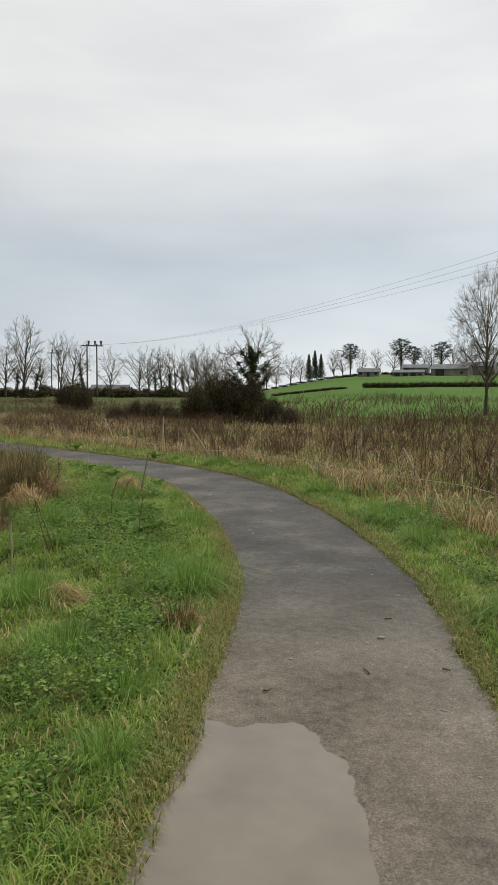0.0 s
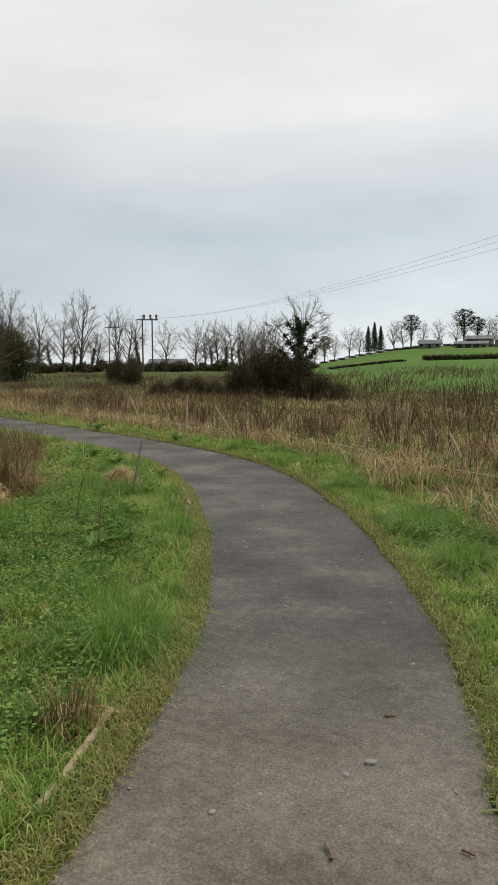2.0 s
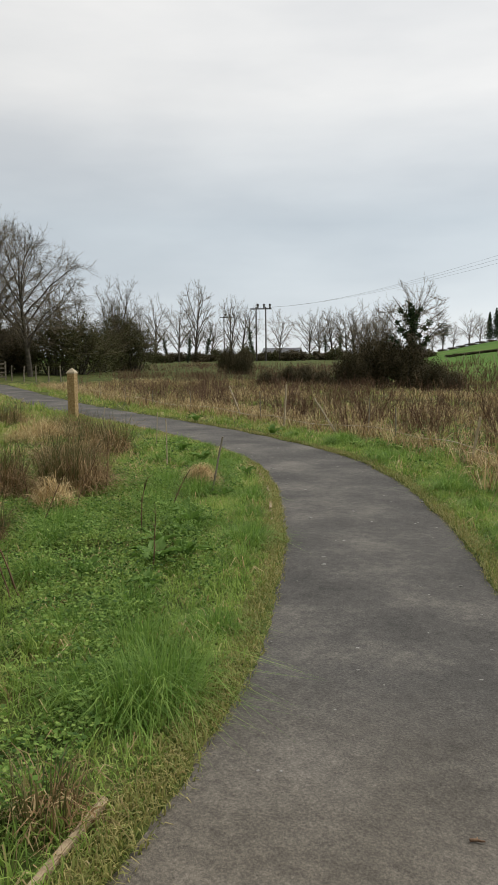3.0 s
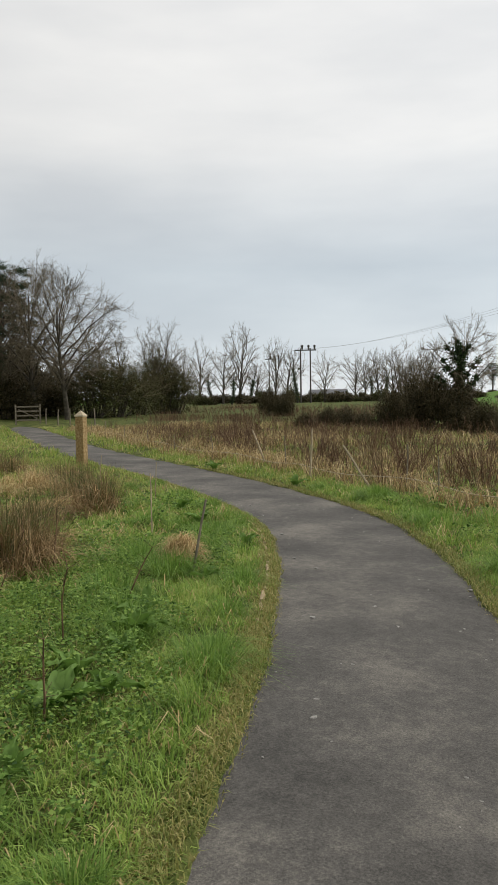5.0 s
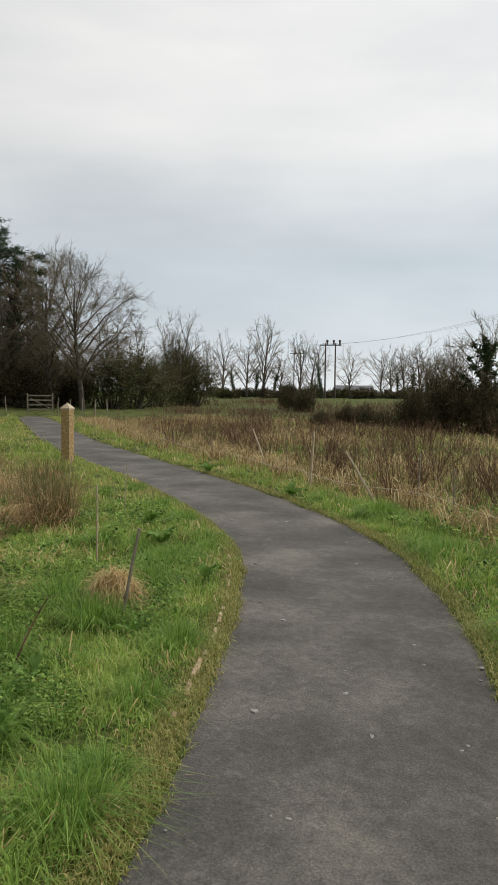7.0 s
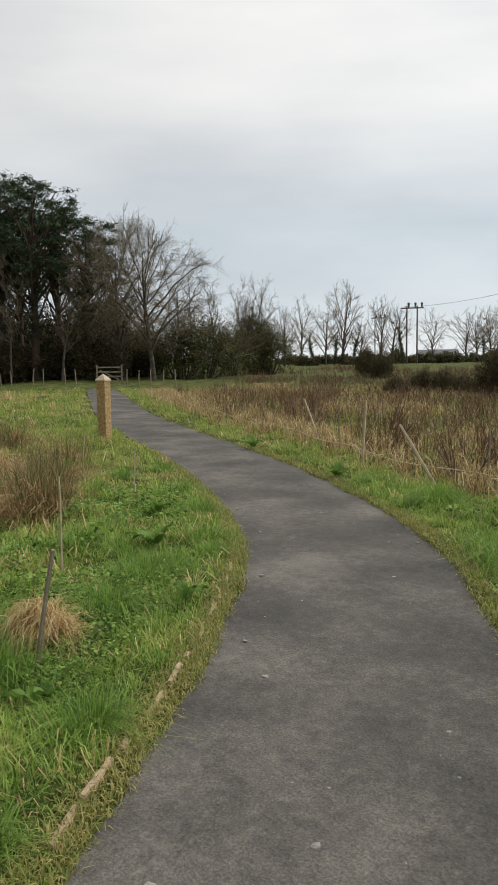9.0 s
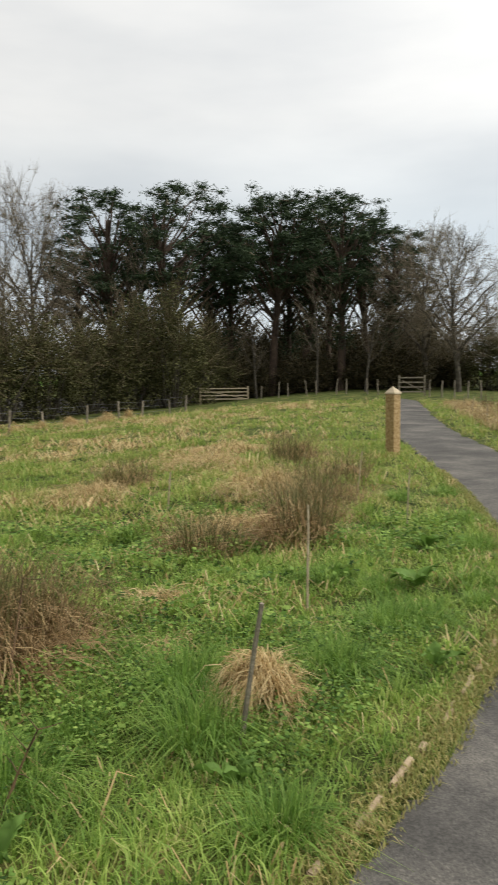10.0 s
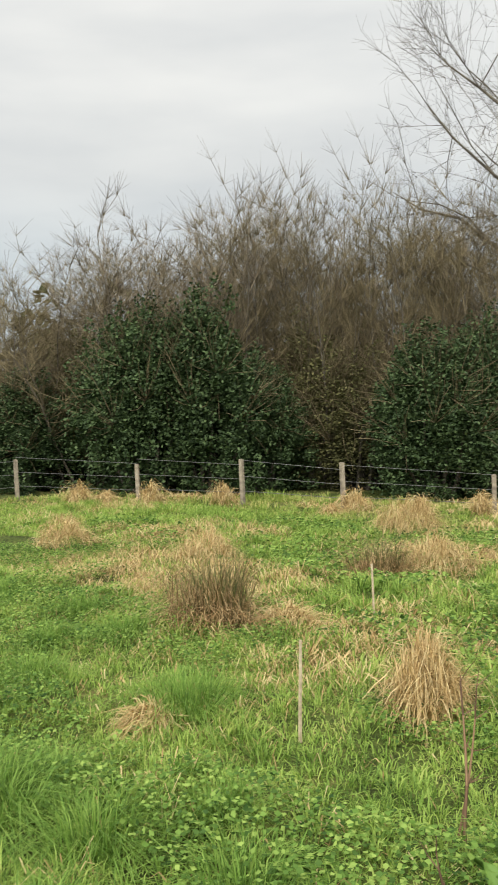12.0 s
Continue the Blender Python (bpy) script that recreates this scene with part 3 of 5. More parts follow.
def dome(seed, tall, girth, fork=0.2, spread=0.36, limbs=14, subs=8, twigs=8, ends=3, fine=0.012, low=-0.45):
    """A leafless tree whose limbs fan out into a full rounded crown: trunk and limbs, then twigs."""
    r = np.random.default_rng(seed)
    mid, radii = np.array([0, 0, 0.6 * tall]), np.array([spread, spread, 0.4]) * tall
    wood = limb(r, (0, 0, -0.15), np.array([0, 0, 1.0]), tall * 0.8, girth, girth * 0.12, 9, 0.05, 0.05)
    thin = []

    def bow(a, b, r0, r1, n, up):
        a, b = np.asarray(a, float), np.asarray(b, float)
        c = (a + b) / 2 + [0, 0, up * np.linalg.norm(b - a)] + r.normal(0, 0.06, 3) * np.linalg.norm(b - a)
        t = np.linspace(0, 1, n + 1)[:, None]
        q = (1 - t) ** 2 * a + 2 * t * (1 - t) * c + t**2 * b
        q[1:-1] += r.normal(0, 0.012, (n - 1, 3)) * np.linalg.norm(b - a)
        rr = r0 + (r1 - r0) * t[:, 0]
        return [(*q[k], *q[k + 1], rr[k], rr[k + 1]) for k in range(n)]

    for k in range(limbs):
        z = low + (1 - low) * (k + 0.5) / limbs
        a = k * 2.4 + r.uniform(-0.3, 0.3)
        d = np.array([math.cos(a) * math.sqrt(1 - z * z), math.sin(a) * math.sqrt(1 - z * z), z])
        tip = mid + d * radii * r.uniform(0.8, 0.98)
        f = np.clip(fork + 0.55 * (k + r.uniform(0, 1)) / limbs, 0, 0.95)
        seg = wood[int(f * 9)]
        start = np.array(seg[:3]) + (np.array(seg[3:6]) - seg[:3]) * (f * 9 % 1)
        main = bow(start, tip, seg[6] * 0.55, fine, 6, 0.1 - 0.12 * z)
        wood += main
        for _ in range(subs):
            ms = main[r.integers(1, 6)]
            e = unit((np.array(ms[3:6]) - mid) / radii + r.normal(0, 0.34, 3))
            end = mid + e * radii * r.uniform(0.78, 1.04)
            end = np.array(ms[:3]) + (end - ms[:3]) * min(1, 0.3 * tall / (np.linalg.norm(end - ms[:3]) + 1e-6))
            sub = bow(ms[:3], end, ms[6] * 0.5 + fine * 0.3, fine * 0.6, 4, 0.05)
            thin += sub
            for _ in range(twigs):
                ss = sub[r.integers(0, 4)]
                d3 = unit(unit(np.array(ss[3:6]) - ss[:3]) + 0.5 * e + r.normal(0, 0.5, 3) + [0, 0, 0.15])
                tw = limb(r, ss[3:6], d3, tall * r.uniform(0.04, 0.085), fine * 0.65, fine * 0.35, 2, 0.15, 0.06)
                thin += tw
                for _ in range(ends):
                    thin += limb(r, tw[r.integers(0, 2)][3:6], unit(d3 + r.normal(0, 0.5, 3)), tall * r.uniform(0.02, 0.05), fine * 0.4, fine * 0.22, 1, 0.1, 0)
    return wood, thin


def blob(r, centre, size, n, shell=0.75):
    d = r.normal(0, 1, (n, 3))
    d /= np.linalg.norm(d, axis=1, keepdims=True)
    bump = 1 + 0.16 * np.sin(d[:, :1] * 5 + centre[0]) + 0.14 * np.sin(d[:, 1:2] * 7 + centre[1]) + 0.12 * np.sin(d[:, 2:] * 9)
    return np.asarray(centre) + d * np.asarray(size) * bump * (shell + (1 - shell) * r.uniform(-1.2, 1, (n, 1)))


def tree_kit(name, wood, thin, leaf=None, bark=None, twig=None, leaf_mat=None, leaf_name="foliage"):
    kit = [("trunk", mesh_of(name + "_trunk", *tubes(wood, 6)), bark or M_BARK)]
    if thin:
        kit.append(("crown", mesh_of(name + "_crown", *tubes(thin, 3)), twig or M_TWIG))
    if leaf is not None:
        kit.append((leaf_name, mesh_of(name + "_leaves", *leaf), leaf_mat))
    for _, me, m in kit:
        me.materials.append(m)
    kit[0][1].polygons.foreach_set("use_smooth", np.ones(len(kit[0][1].polygons), bool))
    return kit


def plant(kit, name, x, y, label, category, turn=0.0, size=1.0, tall=None, group="", sink=0.0):
    ob = thing(name, spot(x, y, -sink), label, category, group, turn)
    ob.scale = (size, size, tall or size)
    for pname, me, m in kit:
        p = part(pname, me, m, ob)
        if pname in ("twig_mass", "crown", "foliage", "needles", "ivy", "twig_spray", "stem_mass"):
            tagged(p, kind="stuff")
    return ob


def bearing(yaw, r, o=(-1.2, 6.37)):
    """A place seen from o: along a compass line (degrees, turned to the site's own north) and as far as paced out."""
    yaw, r = 6.9 + 0.885 * yaw, r * 1.13
    return o[0] - r * math.sin(radians(yaw)), o[1] + r * math.cos(radians(yaw))


START = (2.73, -1.86)
rt = np.random.default_rng(11)

# unit-height kits, scaled to size where they stand (10 m tall as built)
ROUND = [tree_kit(f"round{s}", *dome(s, 10, 0.2, fork=0.22, spread=0.37, limbs=17, subs=10, twigs=9, ends=6, fine=0.0115)) for s in (3, 8)]
SLIM = [tree_kit(f"slim{s}", *bare(s, 10, 0.13, first=0.25, limbs=13, reach=0.26, subs=6, twigs=5, rise=0.7, lift=0.04, ends=3, fine=0.012)) for s in (5, 6, 9)]
MULTI = tree_kit("multi", *bare(21, 10, 0.11, first=0.22, limbs=9, reach=0.34, subs=6, twigs=5, rise=0.6, stems=5, ends=3, fine=0.013))
FAR = [tree_kit(f"far{s}", *dome(s, 10, 0.2, fork=0.15, spread=w, limbs=11, subs=6, twigs=6, ends=3, fine=0.02)) for s, w in ((31, 0.32), (32, 0.25), (33, 0.4))]


def ivied(seed, dark):
    wood, thin = bare(seed, 10, 0.22, first=0.45, limbs=9, reach=0.36, subs=6, twigs=5, ends=2, fine=0.016)
    r = np.random.default_rng(seed)
    p = [blob(r, np.array(w[3:6]), (0.5, 0.5, 0.7), 260, 0.5) for w in wood[:6]] + [blob(r, np.array(w[3:6]), (0.22, 0.22, 0.3), 45, 0.4) for w in wood[9:40:3]]
    return tree_kit(f"ivied{seed}", wood, thin, leaves(np.concatenate(p), 0.16), leaf_mat=dark, leaf_name="ivy")


def ivy_dome(name, seed, fork, spread, fine, leaf, high):
    """A spreading leafless tree with ivy over the trunk and up the inner limbs."""
    wood, thin = dome(seed, 10, 0.24, fork=fork, spread=spread, limbs=12, subs=7, twigs=7, ends=4, fine=fine, low=-0.2)
    r = np.random.default_rng(seed)
    p = [blob(r, np.array(w[3:6]), (0.8, 0.8, 0.8), 420, 0.4) for w in wood[: high + 2]] + [blob(r, np.array(w[3:6]), (0.5, 0.5, 0.45), 90, 0.3) for k, w in enumerate(wood[9:81]) if k % 6 < 3]
    return tree_kit(name, wood, thin, leaves(np.concatenate(p), leaf), leaf_mat=M_IVY, leaf_name="ivy")


IVIED = [ivied(41, M_IVY), ivied(42, M_IVY)]


def thicket(seed, mat):
    """Close upright stems with a haze of fine brown twigs."""
    r = np.random.default_rng(seed)
    kit, thin, ends = [], [], []
    for k in range(8):
        a, q = r.uniform(0, 6.28), r.uniform(0, 1.7)
        base = np.array([q * math.cos(a), q * math.sin(a), -0.2])
        h = r.uniform(6.5, 10)
        t = limb(r, base, unit(np.array([r.normal(0, 0.12), r.normal(0, 0.12), 1])), h, 0.036, 0.005, 8, 0.06, 0.05)
        kit.append(("stem", mesh_of(f"thicket{seed}_stem", *tubes(t, 5)), M_BARK))
        for _ in range(20):
            s = t[r.integers(0, 8)]
            d = unit(np.array([r.normal(0, 0.5), r.normal(0, 0.5), r.uniform(0.5, 1.3)]))
            b = limb(r, s[3:6], d, r.uniform(0.8, 1.9), 0.01, 0.005, 2, 0.12, 0.14)
            thin += b
            for _ in range(24):
                d2 = unit(d + r.normal(0, 0.42, 3) + [0, 0, 0.2])
                ends += limb(r, b[r.integers(0, 2)][3:6], d2, r.uniform(0.3, 0.95), 0.0045, 0.002, 1, 0.1, 0.1)
    kit.append(("twig_mass", mesh_of(f"thicket{seed}_twigs", *joined(tubes(thin, 3), slivers(ends))), mat))
    for _, me, m in kit:
        me.materials.append(m)
    return kit


THICK = [thicket(51, M_TWIG_WARM), thicket(52, M_TWIG_WARM), thicket(53, M_TWIG)]


def bushy(seed, mat, lumps=9, leaf=0.13, count=1100, size=(2.4, 2.0, 2.2), twig=M_TWIG_WARM, poke=0.65, lump=0.42, tight=0):
    """An evergreen or ivy-covered bush: stems inside lumps of small leaves, and twigs poking out."""
    r = np.random.default_rng(seed)
    wood, thin, p = [], [], []
    for k in range(lumps):
        a, q = k * 2.4, math.sqrt((k + 0.3) / lumps)
        z = (0.35 + 0.5 * (1 - q * q) * r.uniform(0.7, 1.3)) * size[2]
        c = np.array([q * size[0] * 0.72 * math.cos(a), q * size[1] * 0.72 * math.sin(a), z])
        p.append(blob(r, c, np.array([lump, lump, lump * 0.95]) * size * r.uniform(0.8, 1.15), count, 0.7))
        p.append(blob(r, c * [1, 1, 0.45], np.array([0.4, 0.4, 0.4]) * size, count // 2, 0.7))
        wood += limb(r, (c[0] * 0.3, c[1] * 0.3, -0.1), unit(c - [c[0] * 0.3, c[1] * 0.3, 0]), np.linalg.norm(c), 0.07, 0.02, 4, 0.1, 0.03)
        for _ in range(14):
            d = unit(np.array([math.cos(a) * q, math.sin(a) * q, 0.6]) + r.normal(0, 0.5, 3))
            thin += limb(r, c, d, r.uniform(0.75, 1.1) * poke * size[2], 0.012, 0.005, 3, 0.12, 0.04)
    p = np.concatenate(p)
    if tight:
        p = np.repeat(p[:: tight], tight, axis=0) + r.normal(0, 0.11, (len(p[:: tight]) * tight, 3))
    return tree_kit(f"bush{seed}", wood, thin, leaves(p[p[:, 2] > 0.02], leaf), twig=twig, leaf_mat=mat)


IVY_BUSH = bushy(61, M_IVY, 22, 0.075, 1300, (2.4, 2.0, 4.4), poke=0.3, lump=0.3, tight=26)
HEDGE = [bushy(65, M_GORSE, 6, 0.22, 190, (2.5, 2.0, 2.0)), bushy(66, M_OLIVE, 6, 0.22, 190, (2.4, 2.0, 2.2))]
OLIVE_BUSH = [bushy(62, M_OLIVE, 14, 0.07, 650, (2.4, 2.0, 4.4), poke=0.5, lump=0.34, tight=16), bushy(63, M_OLIVE, 14, 0.07, 650, (2.4, 2.0, 4.4), poke=0.5, lump=0.34, tight=16)]
DARK_BUSH = bushy(64, M_GORSE, 10, 0.09, 620, (2.5, 2.0, 2.0))


def pine_kit(seed):
    """A Scots pine: bare stem, crooked limbs fanning to an umbrella of needle pads with gaps between."""
    r = np.random.default_rng(seed)
    wood = limb(r, (0, 0, -0.2), np.array([r.normal(0, 0.05), r.normal(0, 0.05), 1]), 8.6, 0.2, 0.06, 9, 0.035, 0.03)
    thin, p = [], []
    mid, radii = np.array([0, 0, 7.0]), np.array([2.1, 2.1, 2.6])
    for k in range(38):
        z = -0.7 + 1.66 * (k + 0.5) / 38
        a = k * 2.4 + r.uniform(-0.4, 0.4)
        q = math.sqrt(max(1 - z * z, 0)) * r.uniform(0.6, 1.0)
        c = mid + np.array([math.cos(a) * q, math.sin(a) * q, z]) * radii
        s = wood[int(np.clip((c[2] - 1.6) / 8.6 * 9, 3, 8))]
        wood += limb(r, s[:3], unit(c - s[:3] - [0, 0, 0.2]), np.linalg.norm(c - s[:3]), 0.055, 0.02, 4, 0.09, 0.02)
        for _ in range(5):
            e = c + r.normal(0, 0.34, 3) * [1, 1, 0.45]
            thin += limb(r, c, unit(e - c), 0.4, 0.018, 0.008, 1, 0, 0)
            p.append(blob(r, e, (0.46, 0.46, 0.26), 90, 0.45))
    if seed != 72:
        for w in wood[2:6]:
            p.append(blob(r, np.array(w[3:6]), (0.75, 0.75, 0.8), 700, 0.5))
    return tree_kit(f"pine{seed}", wood, thin, leaves(np.concatenate(p), 0.036, 0.2, 5.5), bark=M_PINEBARK, leaf_mat=M_PINE, leaf_name="needles")


PINE = [pine_kit(s) for s in (71, 72, 73)]


def spruce_kit(seed):
    r = np.random.default_rng(seed)
    wood = limb(r, (0, 0, 0), np.array([0, 0, 1.0]), 9.8, 0.16, 0.02, 6, 0.01, 0)
    p = [blob(r, (0, 0, 1.5 + k * 0.42), ((3.0 - k * 0.145), (3.0 - k * 0.145), 0.3), 150, 0.5) for k in range(20)]
    return tree_kit(f"spruce{seed}", wood, [], leaves(np.concatenate(p), 0.28, 0.4, 2.0), bark=M_PINEBARK, leaf_mat=M_PINE, leaf_name="needles")


SPRUCE = spruce_kit(81)

# pines at the corner of the wood
for k, (yaw, r, h) in enumerate(((88.6, 55, 17.2), (86.0, 59, 15.0), (82.3, 55, 17.6), (78.5, 58, 15.2), (75.2, 55, 16.3), (72.6, 57, 16.5), (69.5, 54, 15.4), (67.4, 57, 14.0), (65.4, 55, 12.8), (91.0, 60, 13.5), (70.5, 62, 14.5), (80.2, 62, 15.5), (73.8, 64, 15.0))):
    plant(PINE[k % 3], "pine_tree", *bearing(yaw, r), "tall dark Scots pine at the edge of the wood", "tree", k * 67, h / 10 * 1.18, h / 10, "pines by the path")
plant(PINE[1], "pine_tree", *bearing(102.4, 46), "lone tall pine above brown thicket", "tree", 20, 1.5, 1.85)

# bare trees along the wood
for k, (kit, yaw, r, h, w) in enumerate(((ROUND[0], 60.0, 50, 11.6, 1.2), (ROUND[1], 62.6, 53, 12.2, 1.2), (SLIM[0], 58.0, 55, 8.5, 0.9), (SLIM[1], 56.6, 60, 9.5, 0.9), (SLIM[2], 64.6, 56, 11.0, 1.0), (SLIM[1], 67.5, 50, 9.0, 0.8), (SLIM[0], 71.5, 51, 9.5, 0.8), (ROUND[1], 95.3, 52, 17.0, 1.3), (SLIM[2], 97.2, 50, 15.0, 1.3), (SLIM[0], 93.2, 56, 14.5, 1.3), (SLIM[2], 76.5, 52, 8.5, 0.8), (SLIM[0], 106.0, 42, 14.5, 1.3), (SLIM[1], 118.0, 37, 16.0, 1.4), (SLIM[2], 124.0, 36, 16.0, 1.5), (SLIM[0], 129.0, 37, 16.5, 1.4), (SLIM[1], 134.5, 35, 16.0, 1.5), (SLIM[2], 139.5, 33, 15.5, 1.4), (SLIM[0], 144.0, 31, 15.0, 1.3), (SLIM[1], 149.0, 30, 14.0, 1.3), (SLIM[2], 168.0, 29, 10.5, 0.9), (SLIM[1], 181.0, 29, 10.0, 0.9))):
    plant(kit, "bare_tree", *bearing(yaw, r), "leafless grey-brown tree at the edge of the wood", "tree", k * 83, w, h / 10, "bare trees of the wood")
BIG = tree_kit("big", *dome(4, 10, 0.17, fork=0.16, spread=0.42, limbs=18, subs=9, twigs=10, ends=5, fine=0.006), twig=M_BARK)
plant(BIG, "bare_tree", *bearing(161.0, 23.5), "large spreading leafless tree above an ivy-covered base", "tree", 140, 1.75, 1.75)
plant(ivy_dome("ivy_dome", 46, 0.3, 0.36, 0.011, 0.1, 6), "ivy_clad_tree", *bearing(111.2, 35), "tall leafless tree with an ivy-covered trunk", "tree", 30, 1.6, 1.75)
plant(IVIED[1], "ivy_clad_tree", *bearing(127.0, 33), "leafless tree with ivy on its trunk", "tree", 120, 1.2, 1.15)
plant(IVIED[1], "ivy_clad_tree", *bearing(86.8, 52.5), "tree wrapped in dark ivy beneath the pines", "tree", 200, 1.3, 1.35)

# brown thicket, from the corner round to behind the walker
for yaw in np.arange(99.5, 213, 2.0):
    for row in range(2):
        a = yaw + rt.uniform(-0.9, 0.9)
        reach = float(np.interp(a, [98, 112, 125, 140, 152, 165, 178, 190, 213], [42, 35, 32.5, 29, 25.5, 21.5, 19.5, 19, 19.5])) + row * 2.4 + rt.uniform(-0.6, 0.8)
        h = float(np.interp(a, [98, 101, 104, 112, 120, 135, 150, 165, 180, 192, 202, 213], [11, 15, 17, 17, 16, 15, 13.5, 10.8, 9.8, 9.2, 7.6, 6.6])) * rt.uniform(0.78, 1.0) * (0.9 + 0.06 * row)
        plant(THICK[int(rt.integers(0, 3))], "thicket_shrub", *bearing(a, reach), "dense brown leafless thicket behind the wire fence", "shrub", rt.uniform(0, 360), rt.uniform(0.85, 1.2), h / 10.4, "thicket")

for k, yaw in enumerate(np.arange(99, 213, 4.0)):
    reach = float(np.interp(yaw, [98, 112, 125, 140, 152, 165, 178, 190, 213], [42, 35, 32.5, 29, 25.5, 21.5, 19.5, 19, 19.5])) + 6.5
    plant(HEDGE[k % 2], "understorey_shrub", *bearing(float(yaw), reach), "dark understorey shrub inside the wood", "shrub", k * 43, 1.35, float(np.interp(yaw, [99, 150, 213], [3.6, 3.0, 1.9])), "understorey")

# ivy-covered bushes and olive shrubs in front of it
for yaw, r, w, h, turn in ((157.0, 21.2, 1.02, 2.7, 10), (161.0, 20.8, 1.0, 2.6, 80), (175.6, 17.0, 0.82, 1.75, 40), (171.5, 17.8, 0.7, 2.0, 160), (199.5, 16.6, 0.8, 1.95, 200), (194.5, 16.9, 0.85, 2.1, 120), (190.0, 17.6, 0.7, 1.5, 300), (208.5, 18.2, 0.8, 1.3, 90)):
    plant(IVY_BUSH, "ivy_bush", *bearing(yaw, r), "dense dark green ivy-covered bush behind the fence", "bush", turn, w, h * 0.5, "ivy bushes")
for k, (yaw, r, w, h) in enumerate(((87.2, 48, 1.5, 3.0), (83.6, 48, 1.4, 3.4), (90.5, 46, 1.4, 2.5), (94.0, 44, 1.4, 2.7), (97.5, 42, 1.4, 2.8), (100.5, 40, 1.2, 2.6), (80.8, 52, 1.2, 2.4), (103.5, 38, 1.2, 2.0), (105.0, 39, 1.5, 4.2), (108.5, 37.5, 1.6, 4.7), (112.5, 36, 1.6, 4.4), (117, 34.5, 1.5, 3.9), (166.0, 19.5, 0.8, 1.3), (182.0, 18.4, 0.8, 1.5), (185.5, 18.8, 0.8, 1.9), (203.8, 18.6, 0.8, 1.6), (149.0, 25, 1.0, 1.5), (121.0, 31.5, 1.0, 1.3), (139.0, 28.5, 1.0, 1.5))):
    plant(OLIVE_BUSH[k % 2], "shrub", *bearing(yaw, r), "olive-brown dense shrub at the wood's edge", "shrub", k * 71, w, h * 0.5, "wood-edge shrubs")
for k, (yaw, r, w, h) in enumerate(((77.5, 56, 1.5, 1.5), (74.5, 57, 1.5, 1.3), (71.5, 55, 1.4, 1.3), (68.0, 56, 1.5, 1.4), (65.0, 54, 1.4, 1.5), (62.6, 58, 1.4, 1.8), (60.6, 58, 1.4, 1.7), (57.6, 54, 1.3, 2.2), (55.6, 55, 1.3, 2.0), (53.6, 60, 1.3, 1.9), (51.6, 64, 1.4, 2.4), (50.4, 64, 1.2, 2.0))):
    plant(OLIVE_BUSH[k % 2] if k > 6 else DARK_BUSH, "shrub", *bearing(yaw, r), "dark bushy shrub beneath the trees", "shrub", k * 53, w, h * (0.5 if k > 6 else 1.0), "shrubs below the trees")
for k, yaw in enumerate(np.arange(63.5, 92, 2.4)):
    plant(DARK_BUSH, "shrub", *bearing(float(yaw), 68), "dark dense shrub in the shade behind the pines", "shrub", k * 77, 1.5, 3.2 + 0.5 * math.sin(k * 2.2), "shade shrubs")
plant(MULTI, "bare_tree", *bearing(51.7, 64), "small leafless tree rising from dark shrubs", "tree", 10, 0.8, 0.95)
plant(SLIM[0], "bare_tree", *bearing(54.9, 66), "slim leafless tree behind the shrubs", "tree", 60, 0.9, 0.95)
# a flat sheet of near-black brown, just above the ground under the trees
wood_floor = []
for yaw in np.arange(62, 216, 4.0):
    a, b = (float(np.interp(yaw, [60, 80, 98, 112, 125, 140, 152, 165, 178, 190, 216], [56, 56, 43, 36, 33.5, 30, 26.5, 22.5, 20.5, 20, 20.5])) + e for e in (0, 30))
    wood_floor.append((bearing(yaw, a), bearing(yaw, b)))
floor_edges = np.array(wood_floor)
near_e, far_e = on_ground(floor_edges[:, 0], 0.05), on_ground(floor_edges[:, 1], 0.05)
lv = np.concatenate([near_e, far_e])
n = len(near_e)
floor_sheet = part("woodland_floor", mesh_of("woodland_floor", lv, np.stack([np.arange(n - 1), np.arange(1, n), np.arange(1, n) + n, np.arange(n - 1) + n], 1)), M_WOOD_FLOOR, None, "near-black brown ground sheet under the wood")
tagged(floor_sheet, category="ground", kind="structure")

# far trees, hedges and conifers
for k, (yaw, r, h, w) in enumerate(((47.6, 130, 12.5, 1.1), (44.2, 130, 15.5, 1.55), (45.6, 135, 12, 1.1), (42.8, 140, 9, 1.0), (41.2, 130, 12.5, 1.0), (40.2, 132, 12, 1.0), (37.0, 125, 9.5, 0.9), (49.0, 120, 10, 1.0), (34.4, 150, 11, 1.2), (33.5, 155, 11.5, 1.2), (32.4, 150, 11.5, 1.2), (31.2, 155, 12, 1.2), (30.0, 150, 10, 1.1), (28.4, 150, 11, 1.2), (29.2, 160, 12, 1.0))):
    plant(FAR[k % 3], "far_tree", *bearing(yaw, r), "distant leafless hedgerow tree", "tree", k * 97, w, h / 10, "far trees")
for k, (yaw, r, h) in enumerate(((39.3, 118, 9.0), (44.9, 125, 7.0), (43.3, 128, 7.5), (31.8, 148, 8.5), (33.0, 150, 8.0), (30.4, 150, 8.0), (46.6, 128, 7.0))):
    plant(IVIED[k % 2], "ivy_clad_tree", *bearing(yaw, r), "distant tree dark with ivy", "tree", k * 61, 0.9, h / 10, "far trees")
